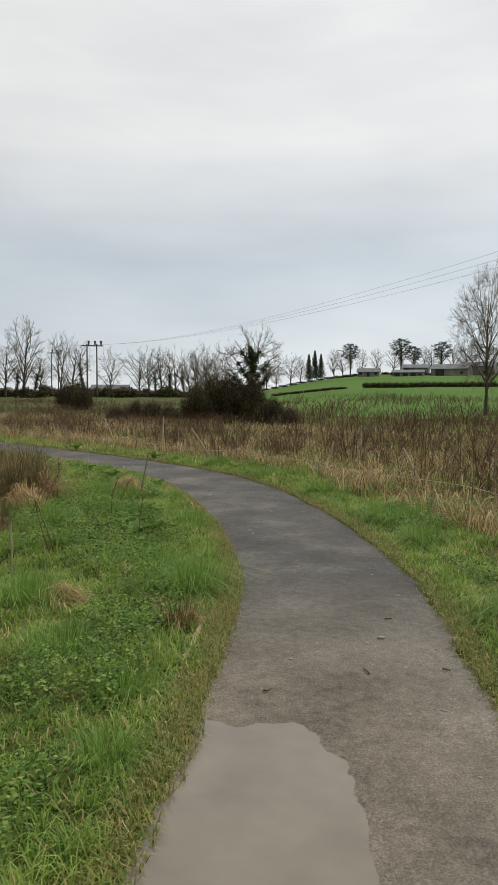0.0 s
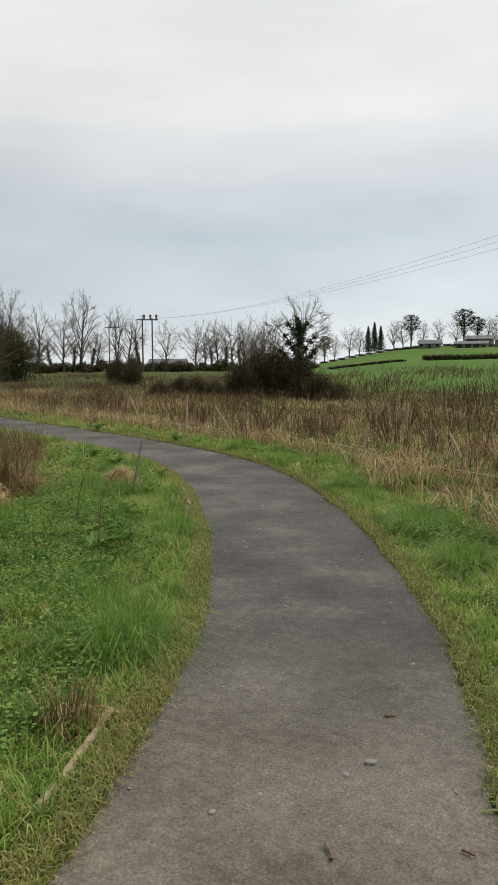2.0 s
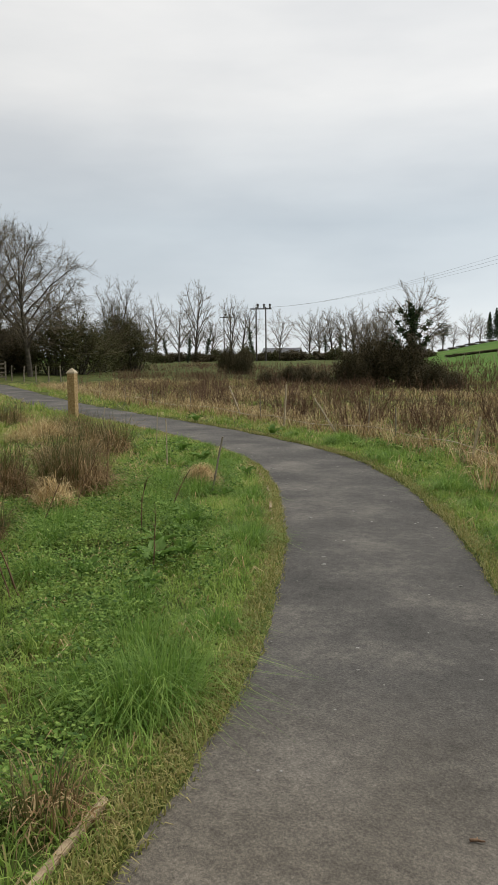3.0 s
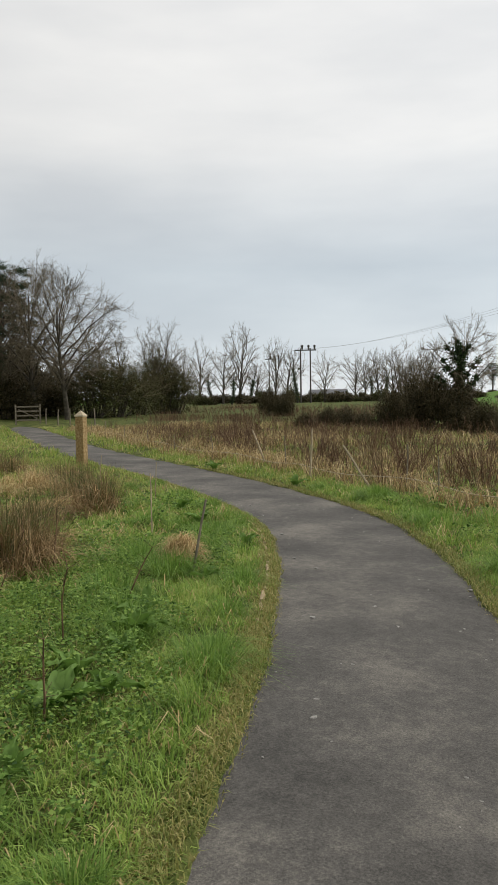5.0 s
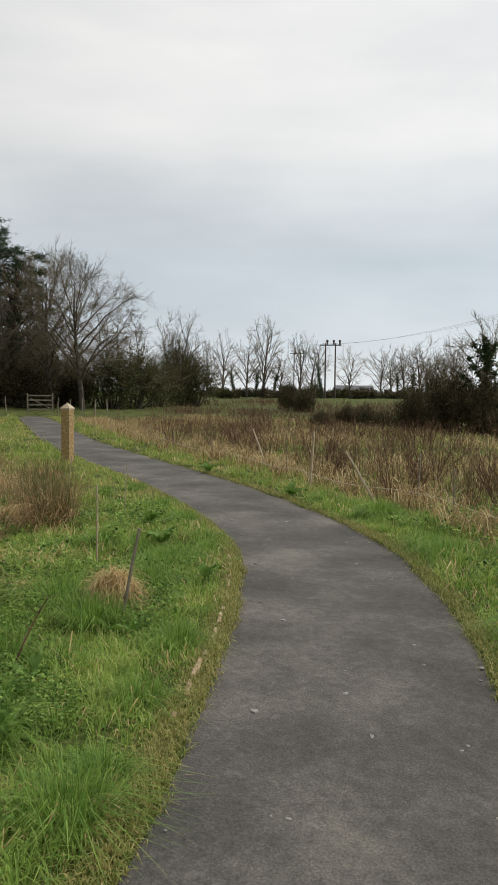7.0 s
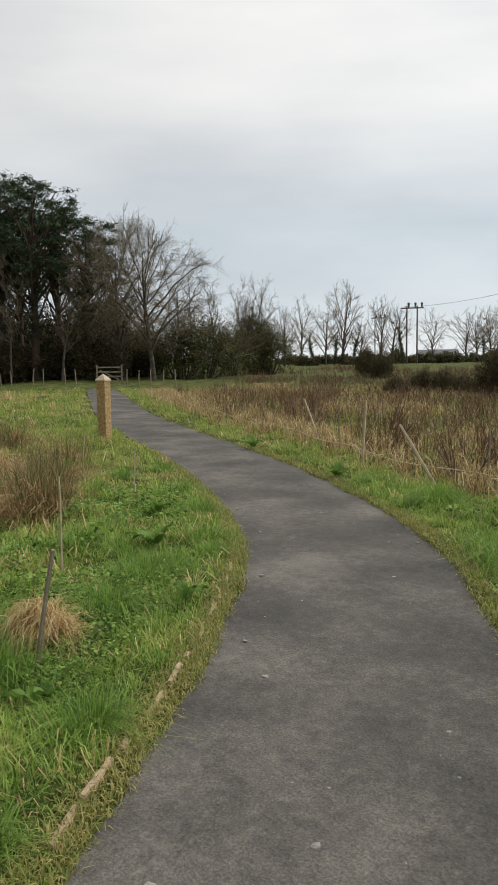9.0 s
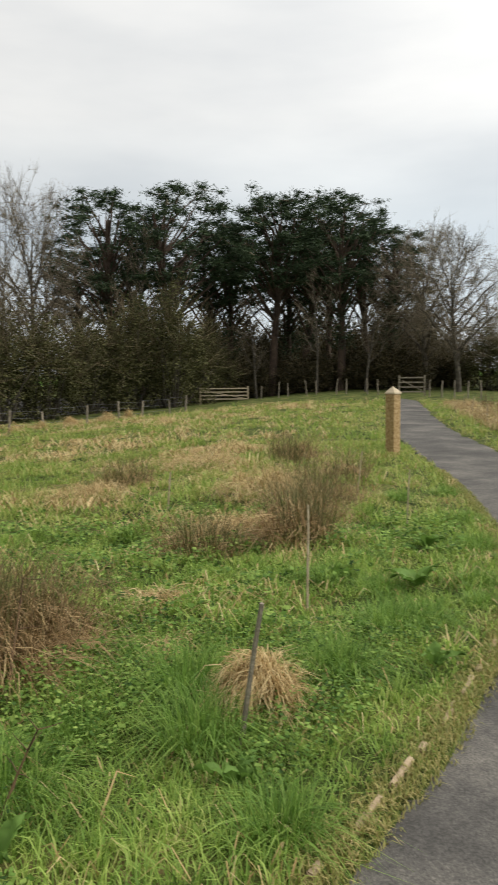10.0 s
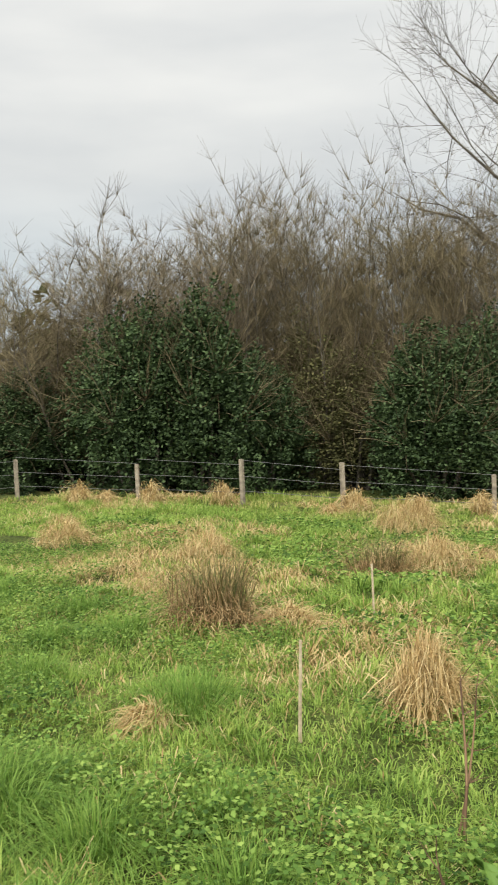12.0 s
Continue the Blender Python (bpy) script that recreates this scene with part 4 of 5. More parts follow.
for k, yaw in enumerate(np.arange(24.5, 50, 0.85)):
    r = 135 + 14 * math.sin(yaw * 1.7)
    plant(HEDGE[0] if k % 3 else HEDGE[1], "hedge_bush", *bearing(float(yaw), r), "low dark hedgerow bush on the far field edge", "bush", k * 47, float(1.0 + 0.3 * math.sin(k * 2.1)), float(0.5 + 0.5 * abs(math.sin(k * 1.3))), "far hedge")
for k, (yaw, r, h, kind) in enumerate(((23.2, 200, 8, 0), (22.4, 195, 7, 1), (21.2, 200, 9.5, 1), (20.4, 205, 8, 1), (19.7, 225, 9.5, 2), (19.2, 225, 10.5, 2), (18.7, 225, 9, 2), (17.6, 200, 8.5, 1), (16.9, 205, 8.5, 1), (16.3, 210, 10, 0), (15.4, 215, 8, 1), (12.8, 215, 9, 1), (12.2, 210, 11, 0), (11.2, 215, 9, 0), (9.8, 215, 9, 1), (9.0, 212, 10, 0), (8.0, 215, 9, 1), (7.0, 205, 11, 1), (24.0, 190, 6.5, 1), (14.2, 215, 8, 1), (10.5, 220, 9, 1), (4, 210, 10, 1), (1, 205, 11, 0))):
    plant((PINE[0], FAR[k % 3], SPRUCE)[kind], ("pine_tree", "far_tree", "conifer")[kind], *bearing(yaw, r, START), ("dark distant pine on the hill", "distant leafless tree on the hill", "distant pointed conifer on the hill")[kind], "tree", k * 77, h / 10 * (1.3, 1.1, 0.75)[kind], h / 10, "hilltop trees")
for k, yaw in enumerate(np.arange(3, 24, 0.75)):
    plant(HEDGE[0], "hedge_bush", *bearing(float(yaw), 196 + 4 * math.sin(yaw), START), "low dark hedge along the hilltop field", "bush", k * 31, 0.8, 0.3, "hilltop hedge")
for k, yaw in enumerate(np.concatenate([np.arange(5.0, 15.2, 0.5), np.arange(17, 23, 0.6)])):
    plant(HEDGE[1] if yaw < 16 else HEDGE[0], "hedge_bush", *bearing(float(yaw), 97, START), "brown leafless hedge between two green fields", "bush", k * 59, 0.42, 0.26 if yaw < 16 else 0.16, "field hedge")
plant(ROUND[1], "bare_tree", *bearing(5.5, 45, START), "leafless many-limbed tree at the edge of the green field", "tree", 50, 0.6, 0.92)

# the dark bush with a thorn tree in it, beyond the brush
for k, (yaw, r, w, h) in enumerate(((29.0, 33, 0.4, 0.75), (27.6, 34, 0.5, 0.95), (26.0, 33.5, 0.5, 1.0), (24.4, 33, 0.45, 0.85), (22.8, 32, 0.4, 0.5), (21.2, 31, 0.3, 0.35), (35.5, 36, 0.28, 0.3), (32.6, 37, 0.35, 0.42), (34.0, 38, 0.3, 0.4), (38.2, 60, 0.5, 0.9), (39.4, 62, 0.5, 1.0), (31.2, 36, 0.3, 0.35))):
    plant(DARK_BUSH, "gorse_bush", *bearing(yaw, r, START), "dark brown-green gorse bush in the rough ground", "bush", k * 91, w, h, "gorse bushes")

plant(ivy_dome("thorn", 44, 0.3, 0.44, 0.022, 0.2, 6), "thorn_tree", *bearing(24.5, 33, START), "small twisted thorn tree with dark ivy", "tree", 75, 0.38, 0.46)
plant(SLIM[0], "bare_tree", *bearing(29.0, 40, START), "thin leafless sapling tree behind the gorse", "tree", 75, 0.5, 0.4)
plant(MULTI, "bare_tree", *bearing(27.4, 39, START), "thin leafless tree behind the gorse", "tree", 15, 0.45, 0.45)

# ---- marker post, stakes, fences, gates ----
def marker_post(x, y):
    ob = thing("marker_post", spot(x, y), "square carved tan wooden marker post with a pale pointed cap", "post", turn=28)
    bm = bmesh.new()
    r = np.random.default_rng(5)
    w, rows = 0.098, 26
    ring0 = None
    for k in range(rows + 1):
        z = -0.15 + k * (1.3 / rows)
        ring = []
        for s in range(4):
            for q in range(6):
                a, b = -w + 2 * w * q / 6, -w
                x0, y0 = ((a, b), (-b, a), (-a, -b), (b, -a))[s]
                f = 1 + r.normal(0, 0.022) if 0 < q else 0.97
                ring.append(bm.verts.new((x0 * f, y0 * f, z)))
        if ring0:
            for i in range(24):
                bm.faces.new((ring0[i], ring0[(i + 1) % 24], ring[(i + 1) % 24], ring[i]))
        ring0 = ring
    bm.faces.new(ring0)
    part("shaft", bm, M_TAN_WOOD, ob)
    bm = bmesh.new()
    low = [bm.verts.new((sx * 0.107, sy * 0.107, 1.145)) for sx, sy in ((-1, -1), (1, -1), (1, 1), (-1, 1))]
    rim = [bm.verts.new((sx * 0.107, sy * 0.107, 1.175)) for sx, sy in ((-1, -1), (1, -1), (1, 1), (-1, 1))]
    top = bm.verts.new((0, 0, 1.29))
    bm.faces.new(low[::-1])
    for i in range(4):
        bm.faces.new((low[i], low[(i + 1) % 4], rim[(i + 1) % 4], rim[i])), bm.faces.new((rim[i], rim[(i + 1) % 4], top))
    part("cap", bm, M_CAP, ob, "pale pyramid cap")


marker_post(-14.08, 12.54)


def stick_mesh(name, length, w, seed, sides=5, taper=0.75):
    r = np.random.default_rng(seed)
    segs = limb(r, (0, 0, -0.12), np.array([0, 0, 1.0]), length + 0.12, w, w * taper, 4, 0.025, 0)
    bm = bmesh.new()
    v, f = tubes(segs, sides)
    vs = [bm.verts.new(p) for p in v]
    for q in f:
        bm.faces.new([vs[i] for i in q])
    bm.faces.new(vs[-sides:])
    bmesh.ops.remove_doubles(bm, verts=bm.verts, dist=0.0005)
    me = bpy.data.meshes.new(name)
    bm.to_mesh(me), bm.free()
    return me


def stake(x, y, length, lean, toward, w=0.022, mat=M_PALEWOOD, label="pale weathered wooden stake leaning in the brush", seed=1, name="wooden_stake", group="stakes by the path"):
    ob = part(name, stick_mesh("stake", length, w, seed), mat)
    ob.matrix_basis = Matrix.Translation(spot(x, y)) @ Matrix.Rotation(radians(toward), 4, "Z") @ Matrix.Rotation(radians(lean), 4, "Y")
    return tagged(ob, label, "stake", group)


stake(-2.64, 10.8, 0.72, 14, -20, seed=2)
stake(-0.64, 9.93, 0.75, 32, 165, seed=3)
stake(-7.93, 13.3, 0.95, 3, 100, seed=4)
stake(-6.13, 12.69, 0.9, 36, 190, seed=5)
stake(-10.57, 14.92, 0.85, 24, 170, seed=6)
stake(-3.73, 15.4, 0.8, 4, 60, seed=7)
for k, (x, y) in enumerate(((-4.78, 12.44), (-5.75, 13.07), (-9.45, 14.35), (-12.89, 15.48), (-15.49, 16.44), (-18.22, 17.64), (-21.45, 19.09), (-25.16, 20.78), (0.66, 8.53), (-28.68, 22.47))):
    stake(x, y, 0.62 + 0.1 * math.sin(k), 5 * math.sin(k * 2), k * 70, 0.014, M_GREYWOOD, "thin grey fence stake in dead grass", 10 + k, "fence_stake", "rope fence stakes")

# slack rope strung along the brush
rope_pts = spline([(1.2, 8.11), (0.66, 8.53), (-2.61, 10.95), (-4.78, 12.44), (-7.94, 13.45), (-10.66, 14.63), (-15.49, 16.44), (-21.45, 19.09), (-28.68, 22.47)], 10)
rz = 0.24 + 0.03 * np.sin(np.arange(len(rope_pts)) * 0.63)
rope = np.column_stack([rope_pts, rz])
ropeob = part("rope", mesh_of("rope", *tubes([(*a, *b, 0.006, 0.006) for a, b in zip(rope[:-1], rope[1:])], 5)), M_ROPE)
tagged(ropeob, "slack pale rope strung between low stakes in brush", "rope")

# saplings with guards on the meadow side
for k, (x, y, h, lean, to, w) in enumerate(((-3.94, 7.07, 0.95, 10, 20, 0.018), (-5.63, 7.95, 1.0, 3, 90, 0.013), (-9.78, 7.68, 0.75, 3, 30, 0.016), (-10.82, 5.5, 0.6, 12, 60, 0.014), (-7.89, 9.78, 0.9, 3, 10, 0.011), (-1.87, 2.62, 0.75, 2, 60, 0.014), (-2.77, 0.3, 0.6, 2, 200, 0.014), (-6.65, 2.54, 0.7, 8, 120, 0.014), (-9.61, 9.95, 0.9, 4, 70, 0.011))):
    stake(x, y, h * 0.68, lean, to, w * 0.75, M_PALEWOOD if k else M_GREYWOOD, "thin weathered planting stake in rough meadow grass", 30 + k, "planting_stake", "meadow planting stakes")

# dead dark stalks
def stalk(x, y, h, lean, toward, seed):
    r = np.random.default_rng(seed)
    main = limb(r, (0, 0, -0.05), np.array([0, 0, 1.0]), h, 0.0075, 0.003, 5, 0.06, 0)
    side = []
    for s in main[1:]:
        for _ in range(2):
            side.append(limb(r, s[3:6], unit(np.array([r.normal(), r.normal(), 0.7])), h * 0.16, 0.0025, 0.001, 2, 0.2, 0.05))
    ob = thing("dead_stalk", spot(x, y), "thin dark dead plant stalk with side shoots", "plant", "dead stalks")
    ob.matrix_basis = Matrix.Translation(spot(x, y)) @ Matrix.Rotation(radians(toward), 4, "Z") @ Matrix.Rotation(radians(lean), 4, "Y")
    part("stem", mesh_of("stem", *tubes(main, 4)), M_STEM, ob)
    for q in side:
        part("side_shoot", mesh_of("side_shoot", *tubes(q, 3)), M_STEM, ob)


for k, (x, y, h, lean, to) in enumerate(((-2.35, 3.62, 0.62, 22, 250), (-2.95, 5.19, 0.6, 10, 30), (-3.78, 4.74, 0.7, 25, 80), (-4.18, 5.38, 0.65, 12, 10), (-2.35, 3.56, 0.6, 18, 200), (-4.61, 6.12, 0.6, 20, 120), (-5.03, 5.44, 0.75, 8, 300), (-3.59, 6.13, 0.5, 25, 40), (0.03, 8.75, 0.9, 6, 30), (0.49, 8.23, 0.95, 10, 120), (1.07, 7.5, 0.9, 8, 50), (-2.09, 4.56, 0.5, 14, 330))):
    stalk(x, y, h, lean, to, 60 + k)

# wire fence below the wood
FENCE = spline([(7.21, -12), (2.55, -10.78), (-0.42, -9.81), (-5.65, -8.35), (-10.51, -8.33), (-15.02, -8.33), (-20.68, -7.37), (-26.2, -4.69), (-31.09, 0), (-36.07, 6.33), (-41.79, 11.87), (-46.19, 14.99)], 12)
fence = thing("wire_fence", (0, 0, 0), "old post-and-wire fence along the edge of the wood", "fence")
arc = np.concatenate([[0], np.cumsum(np.linalg.norm(np.diff(FENCE, axis=0), axis=1))])
tops = []
for k, s in enumerate(np.arange(0.4, arc[-1], 2.35)):
    s += 0.3 * math.sin(k * 2.3)
    x, y = np.interp(s, arc, FENCE[:, 0]), np.interp(s, arc, FENCE[:, 1])
    h = 1.0 + 0.1 * math.sin(k * 1.7)
    bm = box(bmesh.new(), (-0.042, -0.042, -0.3), (0.042, 0.042, h * 0.9), 0.01)
    p = part("fence_post", bm, M_GREYWOOD, fence)
    p.matrix_basis = Matrix.Translation(spot(x, y)) @ Matrix.Rotation(radians(4 * math.sin(k * 3.1)), 4, "X") @ Matrix.Rotation(k, 4, "Z")
    tops.append((x, y, spot(x, y)[2]))
for lift in (0.92, 0.6, 0.3):
    segs = [(a[0], a[1], a[2] + lift, b[0], b[1], b[2] + lift * 0.9, 0.005, 0.005) for a, b in zip(tops[:-1], tops[1:])]
    part("wire", mesh_of("wire", *tubes(segs, 4)), M_WIRE, fence)


def field_gate(x, y, turn, wide, tall, bars, mat, label, posts=0.1):
    ob = thing("field_gate", spot(x, y), label, "gate", turn=turn)
    for s in (-1, 1):
        part("gate_post", box(bmesh.new(), (s * wide / 2 - posts / 2, -posts / 2, -0.2), (s * wide / 2 + posts / 2, posts / 2, tall + 0.12), 0.012), mat, ob)
    for k in range(bars):
        z = 0.22 + (tall - 0.25) * k / (bars - 1)
        part("bar", box(bmesh.new(), (-wide / 2 + posts / 2 + 0.01, -0.025, z - 0.045), (wide / 2 - posts / 2 - 0.01, 0.025, z + 0.045), 0.008), mat, ob)
    bm = box(bmesh.new(), (-wide / 2 + posts, 0.027, -0.035), (wide / 2 - posts, 0.047, 0.035), 0.006)
    brace = part("brace", bm, mat, ob)
    brace.matrix_basis = Matrix.Translation((0, 0, tall * 0.55)) @ Matrix.Rotation(math.atan2(tall * 0.7, wide), 4, "Y")


field_gate(*bearing(79.2, 49), 80, 3.4, 1.0, 4, M_PALEWOOD, "pale timber field gate at the meadow's corner")
field_gate(-43.92, 27.87, 62, 1.5, 1.1, 4, M_GREYWOOD, "grey wooden kissing gate where the path enters the wood")
for k in range(16):
    x, y = -54 + k * 0.62, 20 + k * 0.45
    if k % 3 == 0 or k < 2:
        continue
    stake(x, y, 0.95 + 0.08 * math.sin(k * 2), 2, k * 40, 0.04, M_GREYWOOD, "grey wooden fence post before the wood", 80 + k, "boundary_post", "boundary posts")
for k in range(5):
    stake(-42.3 + k * 0.9, 28.2 + k * 0.3, 1.0, 2, k * 40, 0.045, M_GREYWOOD, "grey wooden fence post beside the gate", 100 + k, "boundary_post", "boundary posts")


# ---- power line ----
def utility_pole(x, y, tall, twin, turn, label):
    ob = thing("utility_pole", spot(x, y), label, "utility pole", turn=turn)
    for s in (-0.85, 0.85) if twin else (0,):
        part("pole", mesh_of("pole", *tubes([(s, 0, -0.5, s, 0, tall, 0.15, 0.11)], 8)), M_POLE, ob)
    part("crossarm", box(bmesh.new(), (-1.9, -0.09, tall - 0.45), (1.9, 0.09, tall - 0.25), 0.01), M_POLE, ob)
    for s in (-0.55, 0.55, 1.6):
        bm = bmesh.new()
        bmesh.ops.create_cone(bm, segments=8, radius1=0.13, radius2=0.17, depth=0.5, cap_ends=True)
        bmesh.ops.create_uvsphere(bm, u_segments=8, v_segments=6, radius=0.22, matrix=Matrix.Translation((0, 0, 0.32)))
        p = part("insulator", bm, M_POLE, ob)
        p.location = (s, 0, tall + 0.02)


pole_a, pole_b = bearing(38.6, 118), bearing(-5, 40, START)
utility_pole(*pole_a, 9.6, True, 38, "dark twin-legged wooden electricity pole with crossarm")
utility_pole(*bearing(41.3, 175), 11, True, 38, "distant twin-legged wooden electricity pole")
utility_pole(*pole_b, 10.4, False, 60, "wooden electricity pole beside the green field")
line = thing("power_line", (0, 0, 0), "three thin overhead electricity wires", "cable")
for k, off in enumerate((-1.5, 0, 1.5)):
    a, b = np.array([pole_a[0] + off * 0.7, pole_a[1] + off * 0.7, spot(*pole_a)[2] + 9.5]), np.array([pole_b[0] + off * 0.3, pole_b[1] - off * 0.5, spot(*pole_b)[2] + 10.4 + off * 0.35])
    ts = np.linspace(0, 1, 40)
    c = a + (b - a) * ts[:, None]
    c[:, 2] -= 4 * 1.7 * ts * (1 - ts)
    part("wire", mesh_of("wire", *tubes([(*p, *q, 0.007, 0.007) for p, q in zip(c[:-1], c[1:])], 4)), M_POLE, line)


# ---- farm on the hill ----
def farm_building(x, y, turn, wide, deep, eave, ridge, doors, label):
    ob = thing("farm_building", spot(x, y, -0.3), label, "building", "hill farm", turn)
    wide, deep, eave, ridge, doors = wide * 0.8, deep * 0.8, eave * 0.68, ridge * 0.62, [(a * 0.8, b * 0.75, c * 0.65, d * 0.65) for a, b, c, d in doors]
    bm = bmesh.new()
    lo = [bm.verts.new((sx * wide / 2, sy * deep / 2, -1.0)) for sx, sy in ((-1, -1), (1, -1), (1, 1), (-1, 1))]
    hi = [bm.verts.new((v.co.x, v.co.y, eave)) for v in lo]
    ends = [bm.verts.new((s * wide / 2, 0, ridge - 0.12)) for s in (-1, 1)]
    bm.faces.new((lo[0], lo[1], hi[1], hi[0])), bm.faces.new((lo[2], lo[3], hi[3], hi[2]))
    bm.faces.new((lo[1], lo[2], hi[2], ends[1], hi[1])), bm.faces.new((lo[3], lo[0], hi[0], ends[0], hi[3]))
    part("wall", bm, M_RENDER, ob)
    bm = bmesh.new()
    for s in (-1, 1):
        q = [bm.verts.new(p) for p in ((-wide / 2 - 0.3, s * (deep / 2 + 0.35), eave - 0.12), (wide / 2 + 0.3, s * (deep / 2 + 0.35), eave - 0.12), (wide / 2 + 0.3, 0, ridge), (-wide / 2 - 0.3, 0, ridge))]
        bm.faces.new(q)
    bmesh.ops.remove_doubles(bm, verts=bm.verts, dist=0.001)
    bmesh.ops.solidify(bm, geom=bm.faces[:], thickness=0.14)
    part("roof", bm, M_SLATE, ob)
    for dx, w, z0, z1 in doors:
        part("window" if z0 > 0.3 else "door", box(bmesh.new(), (dx - w / 2, -deep / 2 - 0.06, z0), (dx + w / 2, -deep / 2 + 0.05, z1)), M_DARK, ob)


farm_building(*bearing(11.6, 186, START), 12, 10, 6, 2.0, 3.2, ((-3.4, 1.8, 0, 1.6), (-0.8, 1.8, 0, 1.6), (1.7, 1.8, 0, 1.6), (3.9, 1.0, 0.7, 1.4)), "long low grey stone barn with slate roof")
farm_building(*bearing(14.8, 188, START), 16, 7, 5, 2.3, 4.0, ((-2.5, 1.0, 1, 2), (0, 1.0, 0, 2), (2.5, 1.0, 1, 2)), "small pale farmhouse with slate roof")
farm_building(*bearing(11.0, 200, START), 12, 9, 7, 3.4, 5.2, ((-3, 2.4, 0, 3),), "tall grey barn behind the farmyard")
farm_building(*bearing(8.2, 188, START), 2, 12, 8, 3.2, 5.4, ((-3, 3, 0, 3), (4, 1.2, 1, 2)), "broad grey barn with a dark roof")
farm_building(*bearing(6.0, 195, START), 2, 10, 7, 4.0, 6.2, ((2, 1.2, 1, 2),), "pale farm outbuilding with slate roof")
farm_building(*bearing(36.6, 210), 30, 14, 8, 3.0, 5.5, ((2, 1.2, 1, 2),), "distant grey barn behind the hedge")

# tree guards in the green field
guard = stick_mesh("tree_guard", 0.55, 0.03, 3)
for k in range(70):
    yaw, r = 7.5 + (k % 14) * 1.15 + rt.uniform(-0.3, 0.3), 48 + (k // 14) * 8.5 + rt.uniform(-2, 2)
    x, y = bearing(yaw, r, START)
    ob = part("tree_guard", guard, M_PALEWOOD)
    ob.location = spot(x, y)
    tagged(ob, "small pale tree guard in the green field", "stake", "tree guards")

# ---- puddle, boards, stones and twigs on the path ----
a = np.linspace(0, 2 * np.pi, 72, endpoint=False)
px, py = 0.47 * 1.3 * np.cos(a), 0.84 * 1.3 * np.sin(a)
ct, st = math.cos(PUDDLE_TURN), math.sin(PUDDLE_TURN)
ring = np.column_stack([PUDDLE[0] + px * ct - py * st, PUDDLE[1] + px * st + py * ct, np.zeros(72)])
pv2 = np.concatenate([ring, [[*PUDDLE, 0.0]]])
puddle = part("puddle", mesh_of("puddle", pv2, np.stack([np.arange(72), (np.arange(72) + 1) % 72, np.full(72, 72)], 1)), M_PUDDLE)
tagged(puddle, "shallow muddy puddle reflecting the grey sky", "puddle", kind="structure")
puddle.location.z = -0.006


def board(x0, y0, x1, y1, label="bleached timber edging board half buried in grass", z=0.02):
    ln, ang = math.hypot(x1 - x0, y1 - y0), math.atan2(y1 - y0, x1 - x0)
    bm = box(bmesh.new(), (-ln / 2, -0.014, -0.12), (ln / 2, 0.014, 0.022), 0.005)
    for v in bm.verts:
        v.co.y += 0.012 * math.sin(v.co.x * 5)
    ob = part("edging_board", bm, M_BOARD)
    ob.matrix_basis = Matrix.Translation(((x0 + x1) / 2, (y0 + y1) / 2, z)) @ Matrix.Rotation(ang, 4, "Z") @ Matrix.Rotation(radians(8), 4, "X")
    tagged(ob, label, "board", "edging boards")


board(0.25, 1.94, 0.02, 2.49)
board(0.33, 1.76, 0.28, 1.9)
board(-2.86, 6.8, -2.96, 6.93, "short bleached board lying at the path's edge")
for k in range(12):
    i = int(np.hypot(LINE[:, 0] + 2.6, LINE[:, 1] - 7.9).argmin()) - 16 + k * 4
    (xa, ya), (xb, yb) = (LINE[q] + NORM[q] * 0.92 for q in (i, i + (3 if k % 3 else 1)))
    board(xa, ya, xb, yb, "stub of pale timber edging showing through grass", 0.014 - 0.006 * math.sin(k * 2.0))


def stone_mesh(seed):
    bm = bmesh.new()
    bmesh.ops.create_icosphere(bm, subdivisions=1, radius=1)
    r = random.Random(seed)
    for v in bm.verts:
        v.co *= r.uniform(0.7, 1.2)
        v.co.z *= 0.55
    me = bpy.data.meshes.new("stone")
    bm.to_mesh(me), bm.free()
    me.materials.append(M_STONE)
    return me


STONES = [stone_mesh(s) for s in range(5)]
k = 0
while k < 150:
    i = int(rt.integers(80, 300))
    c = rt.uniform(-0.8, 0.8)
    x, y = LINE[i] + NORM[i] * c + rt.normal(0, 0.03, 2)
    if (x - 1.47) ** 2 + (y - 0.48) ** 2 < 0.7:
        continue
    ob = part("stone", STONES[k % 5], M_STONE)
    s = 0.006 + 0.016 * rt.uniform() ** 3
    ob.matrix_basis = pose(x, y, 0.008, 0, 0, rt.uniform(0, 360)) @ Matrix.Diagonal((s * 1.3, s, s, 1))
    tagged(ob, "small pale stone pressed into the path", "stone", "path stones")
    k += 1
ob = part("stone", STONES[1], M_STONE)
ob.matrix_basis = pose(1.17, 2.71, 0.014, 0, 0, 30) @ Matrix.Diagonal((0.03, 0.025, 0.03, 1))
tagged(ob, "small pale stone pressed into the path", "stone", "path stones")
